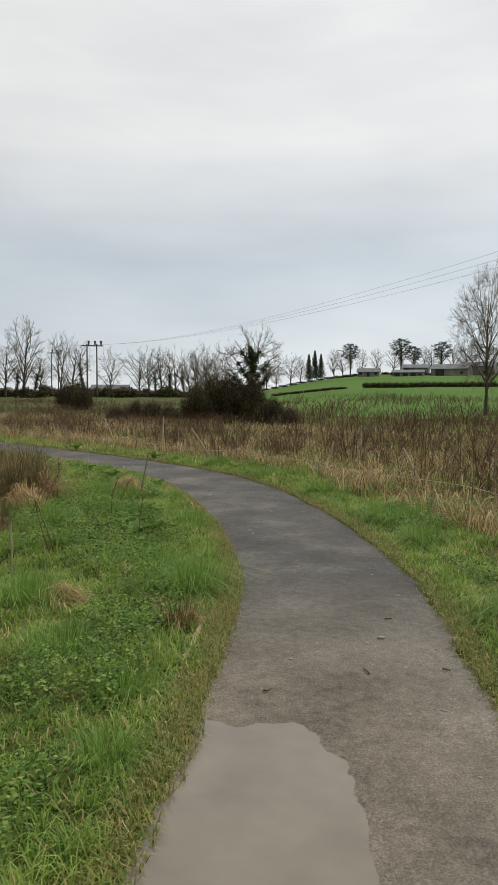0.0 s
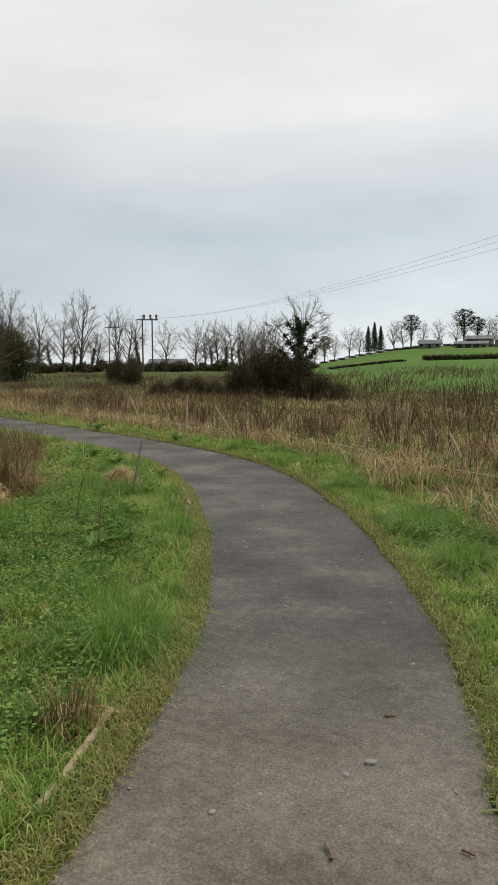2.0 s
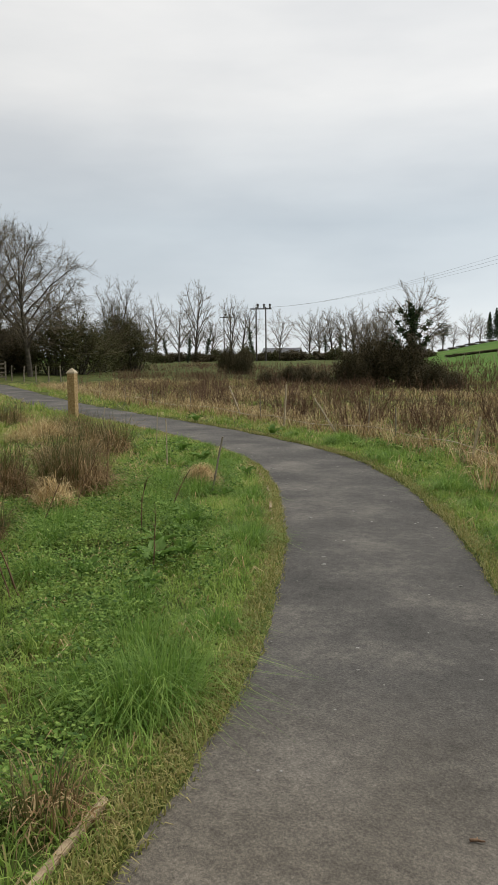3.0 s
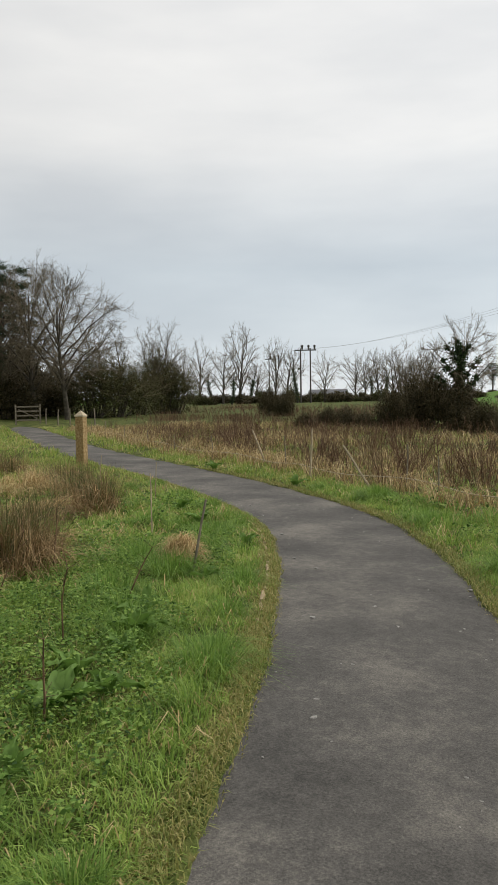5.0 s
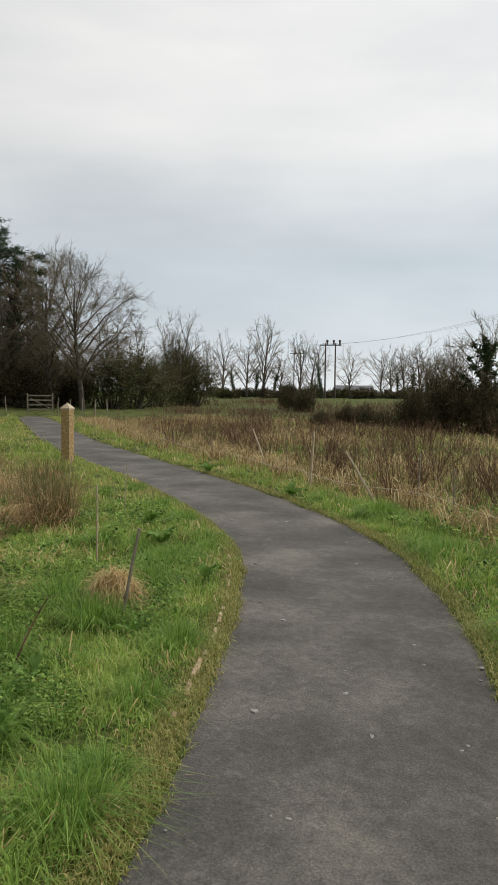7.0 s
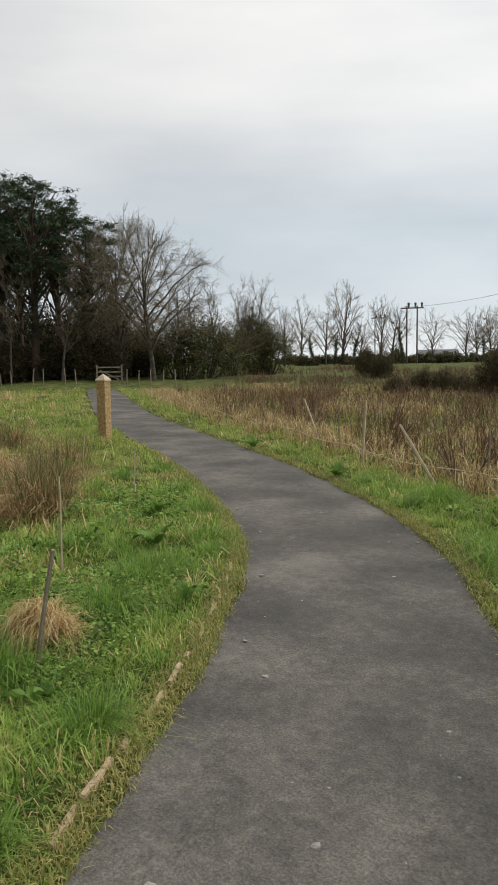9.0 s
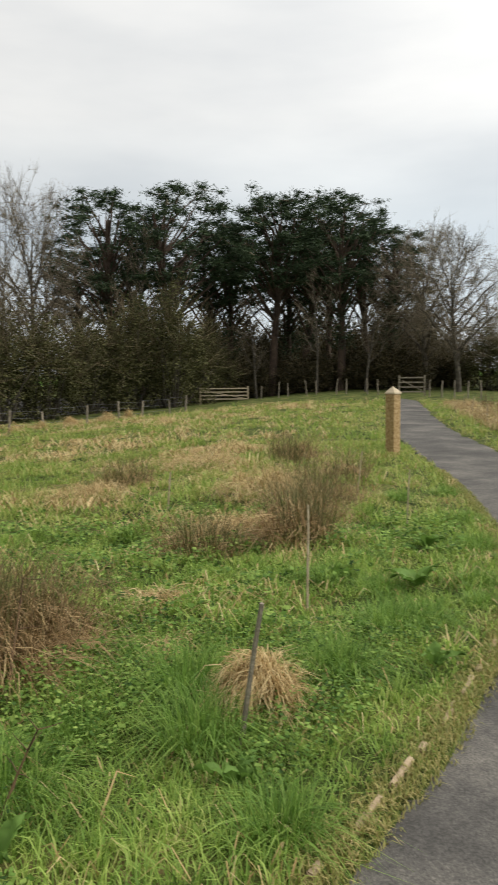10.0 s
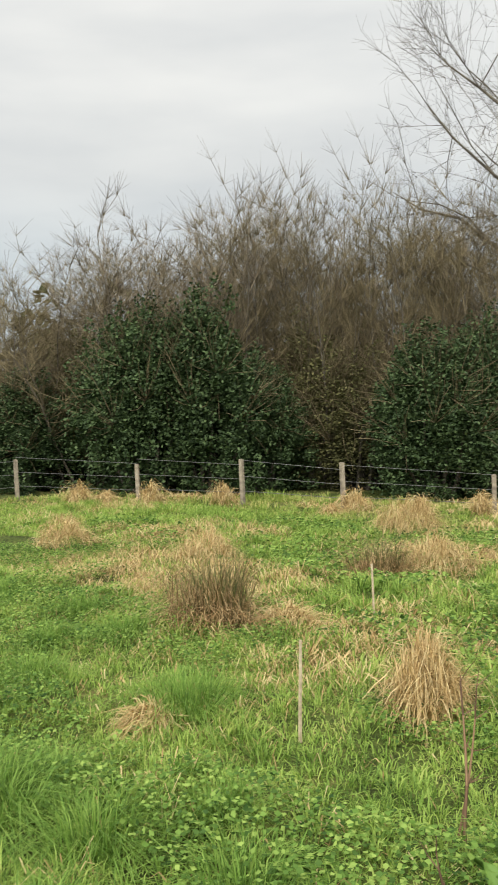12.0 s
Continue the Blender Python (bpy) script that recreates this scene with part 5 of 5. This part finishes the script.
for k, (x, y, ln, ang) in enumerate(((2.23, 1.36, 0.14, 40), (1.32, 2.08, 0.09, 100), (0.93, 1.59, 0.06, 20), (1.06, 3.11, 0.05, 70), (1.65, 2.35, 0.05, 10))):
    r = np.random.default_rng(k)
    segs = limb(r, (0, 0, 0), np.array([1.0, 0, 0]), ln, 0.006, 0.003, 4, 0.25, 0)
    segs += limb(r, segs[1][3:6], np.array([0.6, 0.8, 0]), ln * 0.3, 0.004, 0.002, 2, 0.1, 0)
    segs = [(p[0], p[1], 0, p[3], p[4], 0, p[6], p[7]) for p in segs]
    ob = part("twig", mesh_of("twig", *tubes(segs, 5)), M_STEM)
    ob.matrix_basis = pose(x, y, 0.018, 0, 0, ang)
    tagged(ob, "small dark twig lying on the muddy path", "twig", "twigs on the path")

# ---- tufts, rushes and dock plants ----
def clear_of_path(x, y, r0):
    away = float(off_path([x], [y])[0])
    if abs(away) < 0.95 + r0:
        i = int(np.hypot(LINE[:, 0] - x, LINE[:, 1] - y).argmin())
        x, y = LINE[i] + NORM[i] * math.copysign(1.0 + r0, away)
    return x, y


def disc(n, r0):
    q, a = rng.uniform(0, 1, n) ** 0.6 * r0, rng.uniform(0, 2 * np.pi, n)
    return np.column_stack([q * np.cos(a), q * np.sin(a), np.full(n, -0.02)]), q, a


def mop(n, r0, h, lean, w):
    """Dead grass slumped over itself, combed towards one side, as a low mound."""
    n = int(n * 1.7)
    p, q, a = disc(n, r0)
    p[:, 2] += h * 0.6 * (1 - (q / r0) ** 2) * (1 + 0.4 * np.sin(3 * a + 1.0))
    fall = rng.uniform(0, 2 * np.pi)
    ang = np.where(rng.uniform(0, 1, n) < 0.45, a, fall) + rng.normal(0, 0.9, n)
    return ribbons(p, ang, lean * rng.uniform(0.2, 0.9, n), h * rng.uniform(0.05, 0.45, n), w * rng.uniform(0.4, 0.9, n), rng.uniform(0.8, 1.3, n), 3)


def tuft(name, x, y, r0, n, h, lean, w, mat, label, group, seed):
    """A tuft of bent blades, or a slumped mound, round one root."""
    global rng
    x, y = clear_of_path(x, y, r0)
    keep, rng = rng, np.random.default_rng(seed)
    if name == "straw_tuft":
        shape = mop(n, r0, h, lean, w)
    else:
        p, q, a = disc(n, r0)
        hh = h * rng.uniform(0.35, 1.15, n)
        shape = blades(p, hh, w * rng.uniform(0.6, 1.3, n), lean * rng.uniform(0.1, 1.7, n) * (0.45 + q / r0), a + rng.normal(0, 0.95, n))
    rng = keep
    ob = part(name, mesh_of(name, *shape), mat)
    ob.location = spot(x, y)
    return tagged(ob, label, "plant", group)


def rush(x, y, r0, n, h, seed):
    """Stiff green rushes standing out of a tangle of dead bent ones."""
    global rng
    x, y = clear_of_path(x, y, r0)
    keep, rng = rng, np.random.default_rng(seed)
    ob = thing("rush_clump", spot(x, y), "clump of green-brown rushes with dead straw at its base", "plant", "rush clumps")
    tilt = rng.uniform(0, 2 * np.pi)
    m = int(n * 0.6)
    p, q, a = disc(m, r0 * 0.7)
    p[:, :2] += 0.25 * r0 * np.array([math.cos(tilt), math.sin(tilt)])
    out = a + rng.normal(0, 0.9, m)
    hh = h * rng.uniform(0.4, 1.15, m)
    tagged(part("green_rush", mesh_of("green_rush", *blades(p, hh, 0.0055 * rng.uniform(0.7, 1.3, m), hh * rng.uniform(0.0, 0.75, m), out)), M_RUSH, ob), kind="stuff")
    m = int(n * 0.4)
    p, q, a = disc(m, r0 * 0.85)
    tagged(part("bent_rush", mesh_of("bent_rush", *ribbons(p, a + rng.normal(0, 1.0, m), h * rng.uniform(0.2, 0.95, m), h * rng.uniform(0.25, 0.85, m), 0.005 * rng.uniform(0.6, 1.3, m), rng.uniform(0.5, 1.05, m))), M_OLDSTRAW, ob, "brown dead rushes bent over"), kind="stuff")
    m = int(n * 0.55)
    tagged(part("straw", mesh_of("straw", *mop(m, r0 * 1.05, h * 0.5, h * 0.6, 0.01)), M_DEADRUSH, ob, "pale straw collapsed round the foot"), kind="stuff")
    rng = keep
    return ob


STRAW_L = "slumped heap of dead straw-coloured grass in the meadow"
for k, (x, y, r0, n, h, lean) in enumerate(((-1.13, 2.35, 0.13, 420, 0.16, 0.24), (-4.28, 7.26, 0.17, 800, 0.26, 0.25), (-4, 3.2, 0.28, 800, 0.42, 0.4), (-2.58, 2.34, 0.2, 900, 0.46, 0.3), (-6.08, 3.13, 0.2, 400, 0.25, 0.35), (-4.71, 4.14, 0.25, 450, 0.2, 0.35), (-9.26, 2.28, 0.5, 700, 0.35, 0.5), (-10.12, 8.94, 0.6, 700, 0.4, 0.55), (-4.32, -4.51, 0.5, 800, 0.55, 0.4), (-3.88, -1.63, 0.4, 500, 0.45, 0.4), (-2.07, 0.5, 0.25, 400, 0.2, 0.3), (-5.09, 6.96, 0.2, 250, 0.12, 0.3), (-5.96, 7.01, 0.22, 300, 0.14, 0.3), (-1.43, -2.5, 0.35, 500, 0.4, 0.35), (0.36, -3.73, 0.35, 500, 0.4, 0.35), (-8.06, 8.23, 0.4, 500, 0.2, 0.4), (-4.35, 5.29, 0.2, 260, 0.34, 0.3), (-7.31, 4.19, 0.3, 380, 0.2, 0.35), (-11.27, 6.92, 0.6, 600, 0.3, 0.5), (-13.09, 4.77, 0.7, 700, 0.3, 0.5), (-13.99, 9.02, 0.8, 800, 0.3, 0.6), (-10.58, -0.21, 0.7, 700, 0.35, 0.5), (-7.24, -1.54, 0.6, 700, 0.4, 0.45))):
    tuft("straw_tuft", x, y, r0, n, h, lean, 0.009 if n < 600 else 0.008, M_STRAW, STRAW_L, "straw tufts", 200 + k)
for k, (x, y, r0, n, h, lean) in enumerate(((-5, 6, 0.4, 1100, 0.72, 0.42), (-5.66, 5.44, 0.42, 800, 0.7, 0.55), (-5.26, 6.3, 0.3, 600, 0.62, 0.3), (-3.84, 4.19, 0.26, 500, 0.42, 0.3), (-1.45, 0.5, 0.32, 800, 0.62, 0.3), (0.94, 2.79, 0.15, 160, 0.26, 0.2), (-7.59, 7.6, 0.4, 500, 0.5, 0.35), (-8.55, 8.97, 0.5, 405, 0.6, 0.35), (-9.57, 9.63, 0.5, 360, 0.6, 0.35), (-7.55, 8.51, 0.35, 450, 0.7, 0.3), (-6.14, 1.56, 0.3, 400, 0.45, 0.3), (-11.35, 10.44, 0.5, 315, 0.6, 0.3), (-10.29, 9.46, 0.4, 225, 0.6, 0.35), (-3.21, -1.47, 0.3, 500, 0.55, 0.3), (-12.27, 7.48, 0.5, 500, 0.6, 0.35), (-13.72, 10.53, 0.5, 500, 0.7, 0.35), (-7.11, 2.04, 0.3, 300, 0.5, 0.35))):
    rush(x, y, r0, n, h, 300 + k)
for k in range(95):
    i = int(rt.integers(60, 310))
    side = 1 if rt.uniform() < 0.62 else -1
    c = side * ((0.97 if side > 0 else 0.85) + rt.uniform(0, 1.5) ** 1.5)
    x, y = LINE[i] + NORM[i] * c
    s = rt.uniform(0.8, 1.8)
    tuft("grass_tuft", x, y, 0.1 * s, int(420 * s), 0.17 * s, 0.17 * s, 0.005, M_LUSH, "lush green grass tuft on the path's verge", "verge tufts", 400 + k)

for k, d0 in enumerate(np.arange(0.8, arc[-1] - 8, 1.25)):
    i = int(np.searchsorted(arc, d0))
    x, y = FENCE[i] + rt.normal(0, 0.35, 2) + [0.1, 0.45]
    tuft("straw_tuft", x, y, rt.uniform(0.15, 0.35), 260, rt.uniform(0.25, 0.55), 0.4, 0.016, M_STRAW, "pale dead grass standing along the wire fence", "fence straw", 600 + k)


def dock(x, y, n, size, seed):
    r = np.random.default_rng(seed)
    ob = thing("dock_plant", spot(x, y, 0.03), "low dock plant with broad green leaves", "plant", "dock plants")
    for k in range(n):
        a, ln = k * 2.4 + r.normal(0, 0.3), size * r.uniform(0.65, 1.1)
        bm = bmesh.new()
        rows = []
        for s in np.linspace(0, 1, 7):
            w = ln * 0.2 * (math.sin(min(s * 1.15 + 0.12, 1) * math.pi) ** 0.8 + 0.03)
            z = ln * (0.62 * s - 0.62 * s * s + 0.12 * s)
            rows.append([bm.verts.new((0.03 + s * ln * 0.9, q * w, z + abs(q) * w * 0.35 + 0.01 * r.normal())) for q in (-1, -0.5, 0, 0.5, 1)])
        for p, q in zip(rows[:-1], rows[1:]):
            for i in range(4):
                bm.faces.new((p[i], p[i + 1], q[i + 1], q[i]))
        lf = part("leaf", bm, M_DOCK, ob)
        for poly in lf.data.polygons:
            poly.use_smooth = True
        lf.matrix_basis = Matrix.Rotation(a, 4, "Z") @ Matrix.Rotation(radians(r.uniform(-38, -5)), 4, "Y")


for k, (x, y, n, s) in enumerate(((-2.8, 5.63, 11, 0.2), (-3.09, 5.85, 9, 0.2), (-2.65, 5.4, 8, 0.18), (-2.22, 4.72, 11, 0.24), (-2.13, 4.94, 8, 0.2), (-2.46, 4.97, 8, 0.2), (-1.7, 4.17, 8, 0.17), (-5.85, 8.85, 9, 0.24), (-3.66, 6.98, 6, 0.14), (-6.99, 9.52, 7, 0.2), (-3.38, 6.13, 8, 0.16), (-2.32, 4.13, 8, 0.18), (-4.5, 8.26, 6, 0.15), (-7.61, 12.53, 8, 0.25), (-10.94, 13.74, 8, 0.25), (-5.57, 6.47, 5, 0.16))):
    dock(x, y, n, s, 500 + k)


# ---- ground cover, nearest the walk ----
WALKED = np.array([(2.7, -1.9), (2.2, 0.5), (1.1, 2.6), (0.3, 4.2), (-0.7, 6.0), (-1.4, 6.4)])


def near_walk(x, y):
    d = np.full(len(x), 1e9)
    for a, b in zip(WALKED[:-1], WALKED[1:]):
        ab = b - a
        t = np.clip(((x - a[0]) * ab[0] + (y - a[1]) * ab[1]) / (ab @ ab), 0, 1)
        d = np.minimum(d, np.hypot(x - a[0] - t * ab[0], y - a[1] - t * ab[1]))
    return d


def scatter(n, x0, x1, y0, y1, r0, r1):
    x, y = rng.uniform(x0, x1, n), rng.uniform(y0, y1, n)
    w = near_walk(x, y)
    k = (w >= r0) & (w < r1)
    x, y = x[k], y[k]
    d = off_path(x, y)
    e = edge_half(x, y, d)
    k = np.abs(d) > e - 0.03
    return x[k], y[k], d[k], (np.abs(d) - e)[k]


def stuff(name, pairs, mat, label, category):
    ob = part(name, mesh_of(name, *joined(*pairs)), mat)
    return tagged(ob, label, category, kind="stuff")


def cover(n, zone, h0, h1, w0, w1, green, dry, moss, per=16, size=0.13):
    """Grass in tussocks: blades lean out from their tussock's middle, taller at its heart."""
    cx, cy, _, _ = scatter(max(n // per, 1), *zone)
    m = len(cx) * per
    q = np.abs(rng.normal(0, 0.55, m)) * size * np.repeat(rng.uniform(0.5, 1.4, len(cx)), per)
    a = rng.uniform(0, 2 * np.pi, m)
    x, y = np.repeat(cx, per) + q * np.cos(a), np.repeat(cy, per) + q * np.sin(a)
    big = np.repeat(rng.uniform(0.55, 1.5, len(cx)), per)
    old_clump = np.repeat(rng.uniform(0, 1, len(cx)), per)
    d = off_path(x, y)
    e = np.abs(d) - edge_half(x, y, d)
    k = e > -0.03
    x, y, d, e, q, a, big, old_clump = (v[k] for v in (x, y, d, e, q, a, big, old_clump))
    p = np.column_stack([x, y, height(x, y, d) - 0.01])
    m = len(x)
    patch = wave(x, y, 1.7, 3.0) * 0.6 + wave(x, y, 0.55, 1.0) * 0.6
    lush = 1 + 0.7 * np.clip(wave(x, y, 2.6, 5.0), -0.3, 1)
    h = rng.uniform(h0, h1, m) * lush * big * np.clip(0.5 + e / 0.4, 0.5, 1.0) * (1.15 - 0.5 * np.clip(q / size, 0, 1))
    w = rng.uniform(w0, w1, m)
    lean = h * rng.uniform(0.35, 1.7, m) * (0.5 + np.clip(q / size, 0, 1.2))
    ang = a + rng.normal(0, 0.6, m)
    thin_out = (d < -2.3) & (rng.uniform(0, 1, m) < 0.5)
    aged = (d < -1.9) & (old_clump < 0.62)
    edge = (e < 0.06 + 0.1 * rng.uniform(0, 1, m)) & (rng.uniform(0, 1, m) < 0.65)
    is_dry = ~edge & (0.7 * old_clump + 0.3 * rng.uniform(0, 1, m) < np.clip(0.12 + (0.1 + 0.95 * patch) * smooth((d - 1.5) / 2.5), 0.07, 0.8))
    for sel, out in ((edge, moss), (is_dry & ~aged, dry), (~edge & ~is_dry & ~aged, green), (aged, old)):
        sel = sel & ~thin_out
        if out is dry:
            out.append(ribbons(p[sel], ang[sel], h[sel] * 1.3, h[sel] * 0.85, w[sel], 0.85, 2))
        else:
            out.append(blades(p[sel], h[sel] * (0.55 if out is moss else 1.0), w[sel], lean[sel] * (1.3 if out is moss else 1.0), ang[sel]))


green, dry, moss, old, far_green = [], [], [], [], []
cover(640000, (-5, 4.5, -3.5, 10, 0, 3.4), 0.032, 0.085, 0.0045, 0.0085, green, dry, moss)
cover(760000, (-9, 5, -10, 14.5, 3.4, 8), 0.05, 0.12, 0.007, 0.012, green, dry, moss, 16, 0.16)
cover(420000, (-19, 8, -11, 22, 8, 17), 0.06, 0.15, 0.011, 0.019, far_green, dry, moss, 16, 0.25)
cover(260000, (-46, 10, -14, 40, 17, 42), 0.09, 0.2, 0.016, 0.032, far_green, dry, moss, 16, 0.4)
stuff("grass", green, M_GRASS, "green rough grass of uneven height along the path", "grass")
stuff("meadow_grass", far_green, M_FARGRASS, "rough green and straw meadow grass", "grass")
stuff("dry_grass", dry, M_STRAW, "scattered dead straw-coloured grass", "grass")
k = rng.integers(70, 320, 56000)
side = np.where(rng.uniform(0, 1, 56000) < 0.6, 1, -1)
q = LINE[k] + (LINE[k + 1] - LINE[k]) * rng.uniform(0, 1, (56000, 1))
q = q + NORM[k] * (side * (edge_half(q[:, 0], q[:, 1], side) + np.clip(rng.normal(0.03, 0.06, 56000), -0.08, 0.2)))[:, None]
moss.append(blades(np.column_stack([q, height(q[:, 0], q[:, 1]) - 0.005]), rng.uniform(0.02, 0.06, 56000), rng.uniform(0.004, 0.008, 56000), rng.uniform(0.01, 0.07, 56000)))
stuff("brown_grass", old, M_OLDSTRAW, "brown withered grass among the dead stems", "grass")
stuff("verge_grass", moss, M_MOSS, "short yellowed grass and moss fringing the path", "grass")

# low broad-leaved herbs in patches
herb = []
for n, zone, s in ((640000, (-6, 5, -4, 11, 0, 4.0), 0.019), (360000, (-11, 5, -6, 16, 4.0, 9), 0.034)):
    x, y, d, e = scatter(n, *zone)
    k = (wave(x, y, 1.5, 7.0) + 0.5 * wave(x, y, 4.2, 2.0) + np.where(d > 0, 0.3, 0.0) > 0.2) & (e > 0.35) & (rng.uniform(0, 1, len(x)) < 0.75)
    x, y, d = x[k], y[k], d[k]
    p = np.column_stack([x, y, height(x, y, d) + rng.uniform(0.02, 0.13, len(x)) * (1 + 0.5 * wave(x, y, 5, 1))])
    herb.append(leaves(p, s * rng.uniform(0.6, 1.3, len(x)), 0.75, 1.3))
stuff("herb_leaves", herb, M_HERB, "low patches of green broad-leaved meadow herbs", "plants")


# ---- dead brush beyond the path ----
def brush(n, zone, lo, hi, h0, h1, r0, twigs, stems=9, spread=0.16):
    """Stands of dead stems: each clump's stems rise from one root and fork near the top."""
    x, y = rng.uniform(zone[0], zone[1], n), rng.uniform(zone[2], zone[3], n)
    d = -off_path(x, y)
    patch = wave(x, y, 1.1, 2.0) * 0.6 + wave(x, y, 0.45, 4.0) * 0.5
    k = (d > lo + 0.25 * wave(x, y, 2, 1)) & (d < hi) & (patch > 0.02 - 0.1 * (d < 7) + rng.normal(0, 0.18, n))
    tall = np.repeat(rng.uniform(h0, h1, k.sum()) * (0.85 + 0.4 * np.clip(patch[k], -0.5, 1)), stems)
    x, y = np.repeat(x[k], stems), np.repeat(y[k], stems)
    m = len(x)
    ox, oy = rng.normal(0, spread, m), rng.normal(0, spread, m)
    x, y = x + ox, y + oy
    h = tall * rng.uniform(0.55, 1.1, m)
    base = np.column_stack([x, y, height(x, y) - 0.03])
    tip = base + np.column_stack([ox * 0.5 + rng.normal(0, 0.1, m) * h, oy * 0.5 + rng.normal(0, 0.1, m) * h, h])
    segs = [np.column_stack([base, tip, np.full(m, r0), np.full(m, r0 * 0.5)])]
    ends = []
    for _ in range(twigs):
        t = rng.uniform(0.35, 0.95, (m, 1))
        a = base + (tip - base) * t
        o = rng.normal(0, 1, (m, 3)) * [0.11, 0.11, 0.05] + [0, 0, 0.17]
        ends.append(np.column_stack([a, a + o * h[:, None] * rng.uniform(0.6, 1.4, (m, 1)), np.full(m, r0 * 0.7), np.full(m, r0 * 0.3)]))
    return joined(tubes(np.concatenate(segs), 3), slivers(np.concatenate(ends)))


stuff("dead_brush", [brush(2600, (-28, 7, 3, 28), 2.6, 8.5, 0.35, 0.9, 0.005, 5), brush(3400, (-46, 9, 5, 44), 8, 24, 0.35, 0.85, 0.008, 4, 9, 0.28), brush(3000, (-75, 10, 10, 75), 22, 52, 0.4, 0.9, 0.015, 3, 9, 0.5)], M_STEM, "thick stand of dead brown weed stems", "plants")
for name, count, pick, mat in (("brush_straw", 170000, 0.7, M_OLDSTRAW), ("pale_brush_straw", 260000, 0.8, M_STRAW)):
    x, y = rng.uniform(-34, 6, count), rng.uniform(3, 34, count)
    d = -off_path(x, y)
    heap = wave(x, y, 2.7, 6.0) + 0.5 * wave(x, y, 6.0, 2.0)
    k = (d > 1.55 + 0.3 * wave(x, y, 2.1, 1.0)) & (d < 13) & (rng.uniform(0, 1, count) < pick * np.where(d < 2.9, np.clip(0.4 + 0.8 * heap, 0, 1), np.clip(0.12 + 0.35 * wave(x, y, 0.7, 1) + 0.2 * heap, 0, 1)))
    x, y, d, heap = x[k], y[k], d[k], heap[k]
    p = np.column_stack([x, y, height(x, y, -d) - 0.01 + 0.12 * np.clip(heap, 0, 1)])
    hh = rng.uniform(0.1, 0.32, len(x))
    stuff(name, [ribbons(p, rng.uniform(0, 2 * np.pi, len(x)), hh * rng.uniform(0.6, 1.6, len(x)), hh, rng.uniform(0.007, 0.015, len(x)), rng.uniform(0.5, 1.1, len(x)), 3)], mat, "matted dead grass along the foot of the brush", "grass")

# darker willow-like shrubs standing in the brush
def wisp(seed):
    r = np.random.default_rng(seed)
    wood, thin = [], []
    for k in range(20):
        a = r.uniform(0, 6.28)
        t = limb(r, (0.15 * math.cos(a), 0.15 * math.sin(a), -0.05), unit(np.array([math.cos(a) * 0.35, math.sin(a) * 0.35, 1])), r.uniform(0.7, 1.2), 0.008, 0.003, 4, 0.08, 0.03)
        wood += t
        for _ in range(4):
            s = t[r.integers(1, 4)]
            thin += limb(r, s[:3], unit(np.array(s[3:6]) - s[:3] + r.normal(0, 0.12, 3)), r.uniform(0.2, 0.45), 0.004, 0.002, 2, 0.1, 0.03)
    kit = [("stem_mass", mesh_of("wisp_stem", *tubes(wood, 4)), M_STEM), ("twig_spray", mesh_of("wisp_twig", *tubes(thin, 3)), M_STEM)]
    for _, me, m in kit:
        me.materials.append(m)
    return kit


WISPS = [wisp(s) for s in (91, 92, 93)]
for k, (x, y, s) in enumerate(((-3.26, 13.64, 1.2), (-2.62, 14.19, 1.1), (0.41, 9.85, 0.95), (1.42, 8.81, 1.0), (2.22, 7.88, 1.0), (1.92, 7.08, 0.9), (-5.02, 14.12, 1.0), (-7.16, 15.4, 1.1), (-11.01, 17.04, 1.1), (-4.44, 16.76, 1.1), (-0.46, 12.35, 1.1), (1.71, 11.37, 1.1), (-14.31, 17.78, 1.1), (3.18, 6.44, 0.9), (-8.59, 14.4, 0.9), (-6.29, 13.4, 0.85), (-16.64, 17.32, 1.0))):
    plant(WISPS[k % 3], "brush_shrub", x, y, "wispy dark brown leafless shrub in rough ground", "shrub", k * 57, s * 0.95, s * 0.8, "brush shrubs")
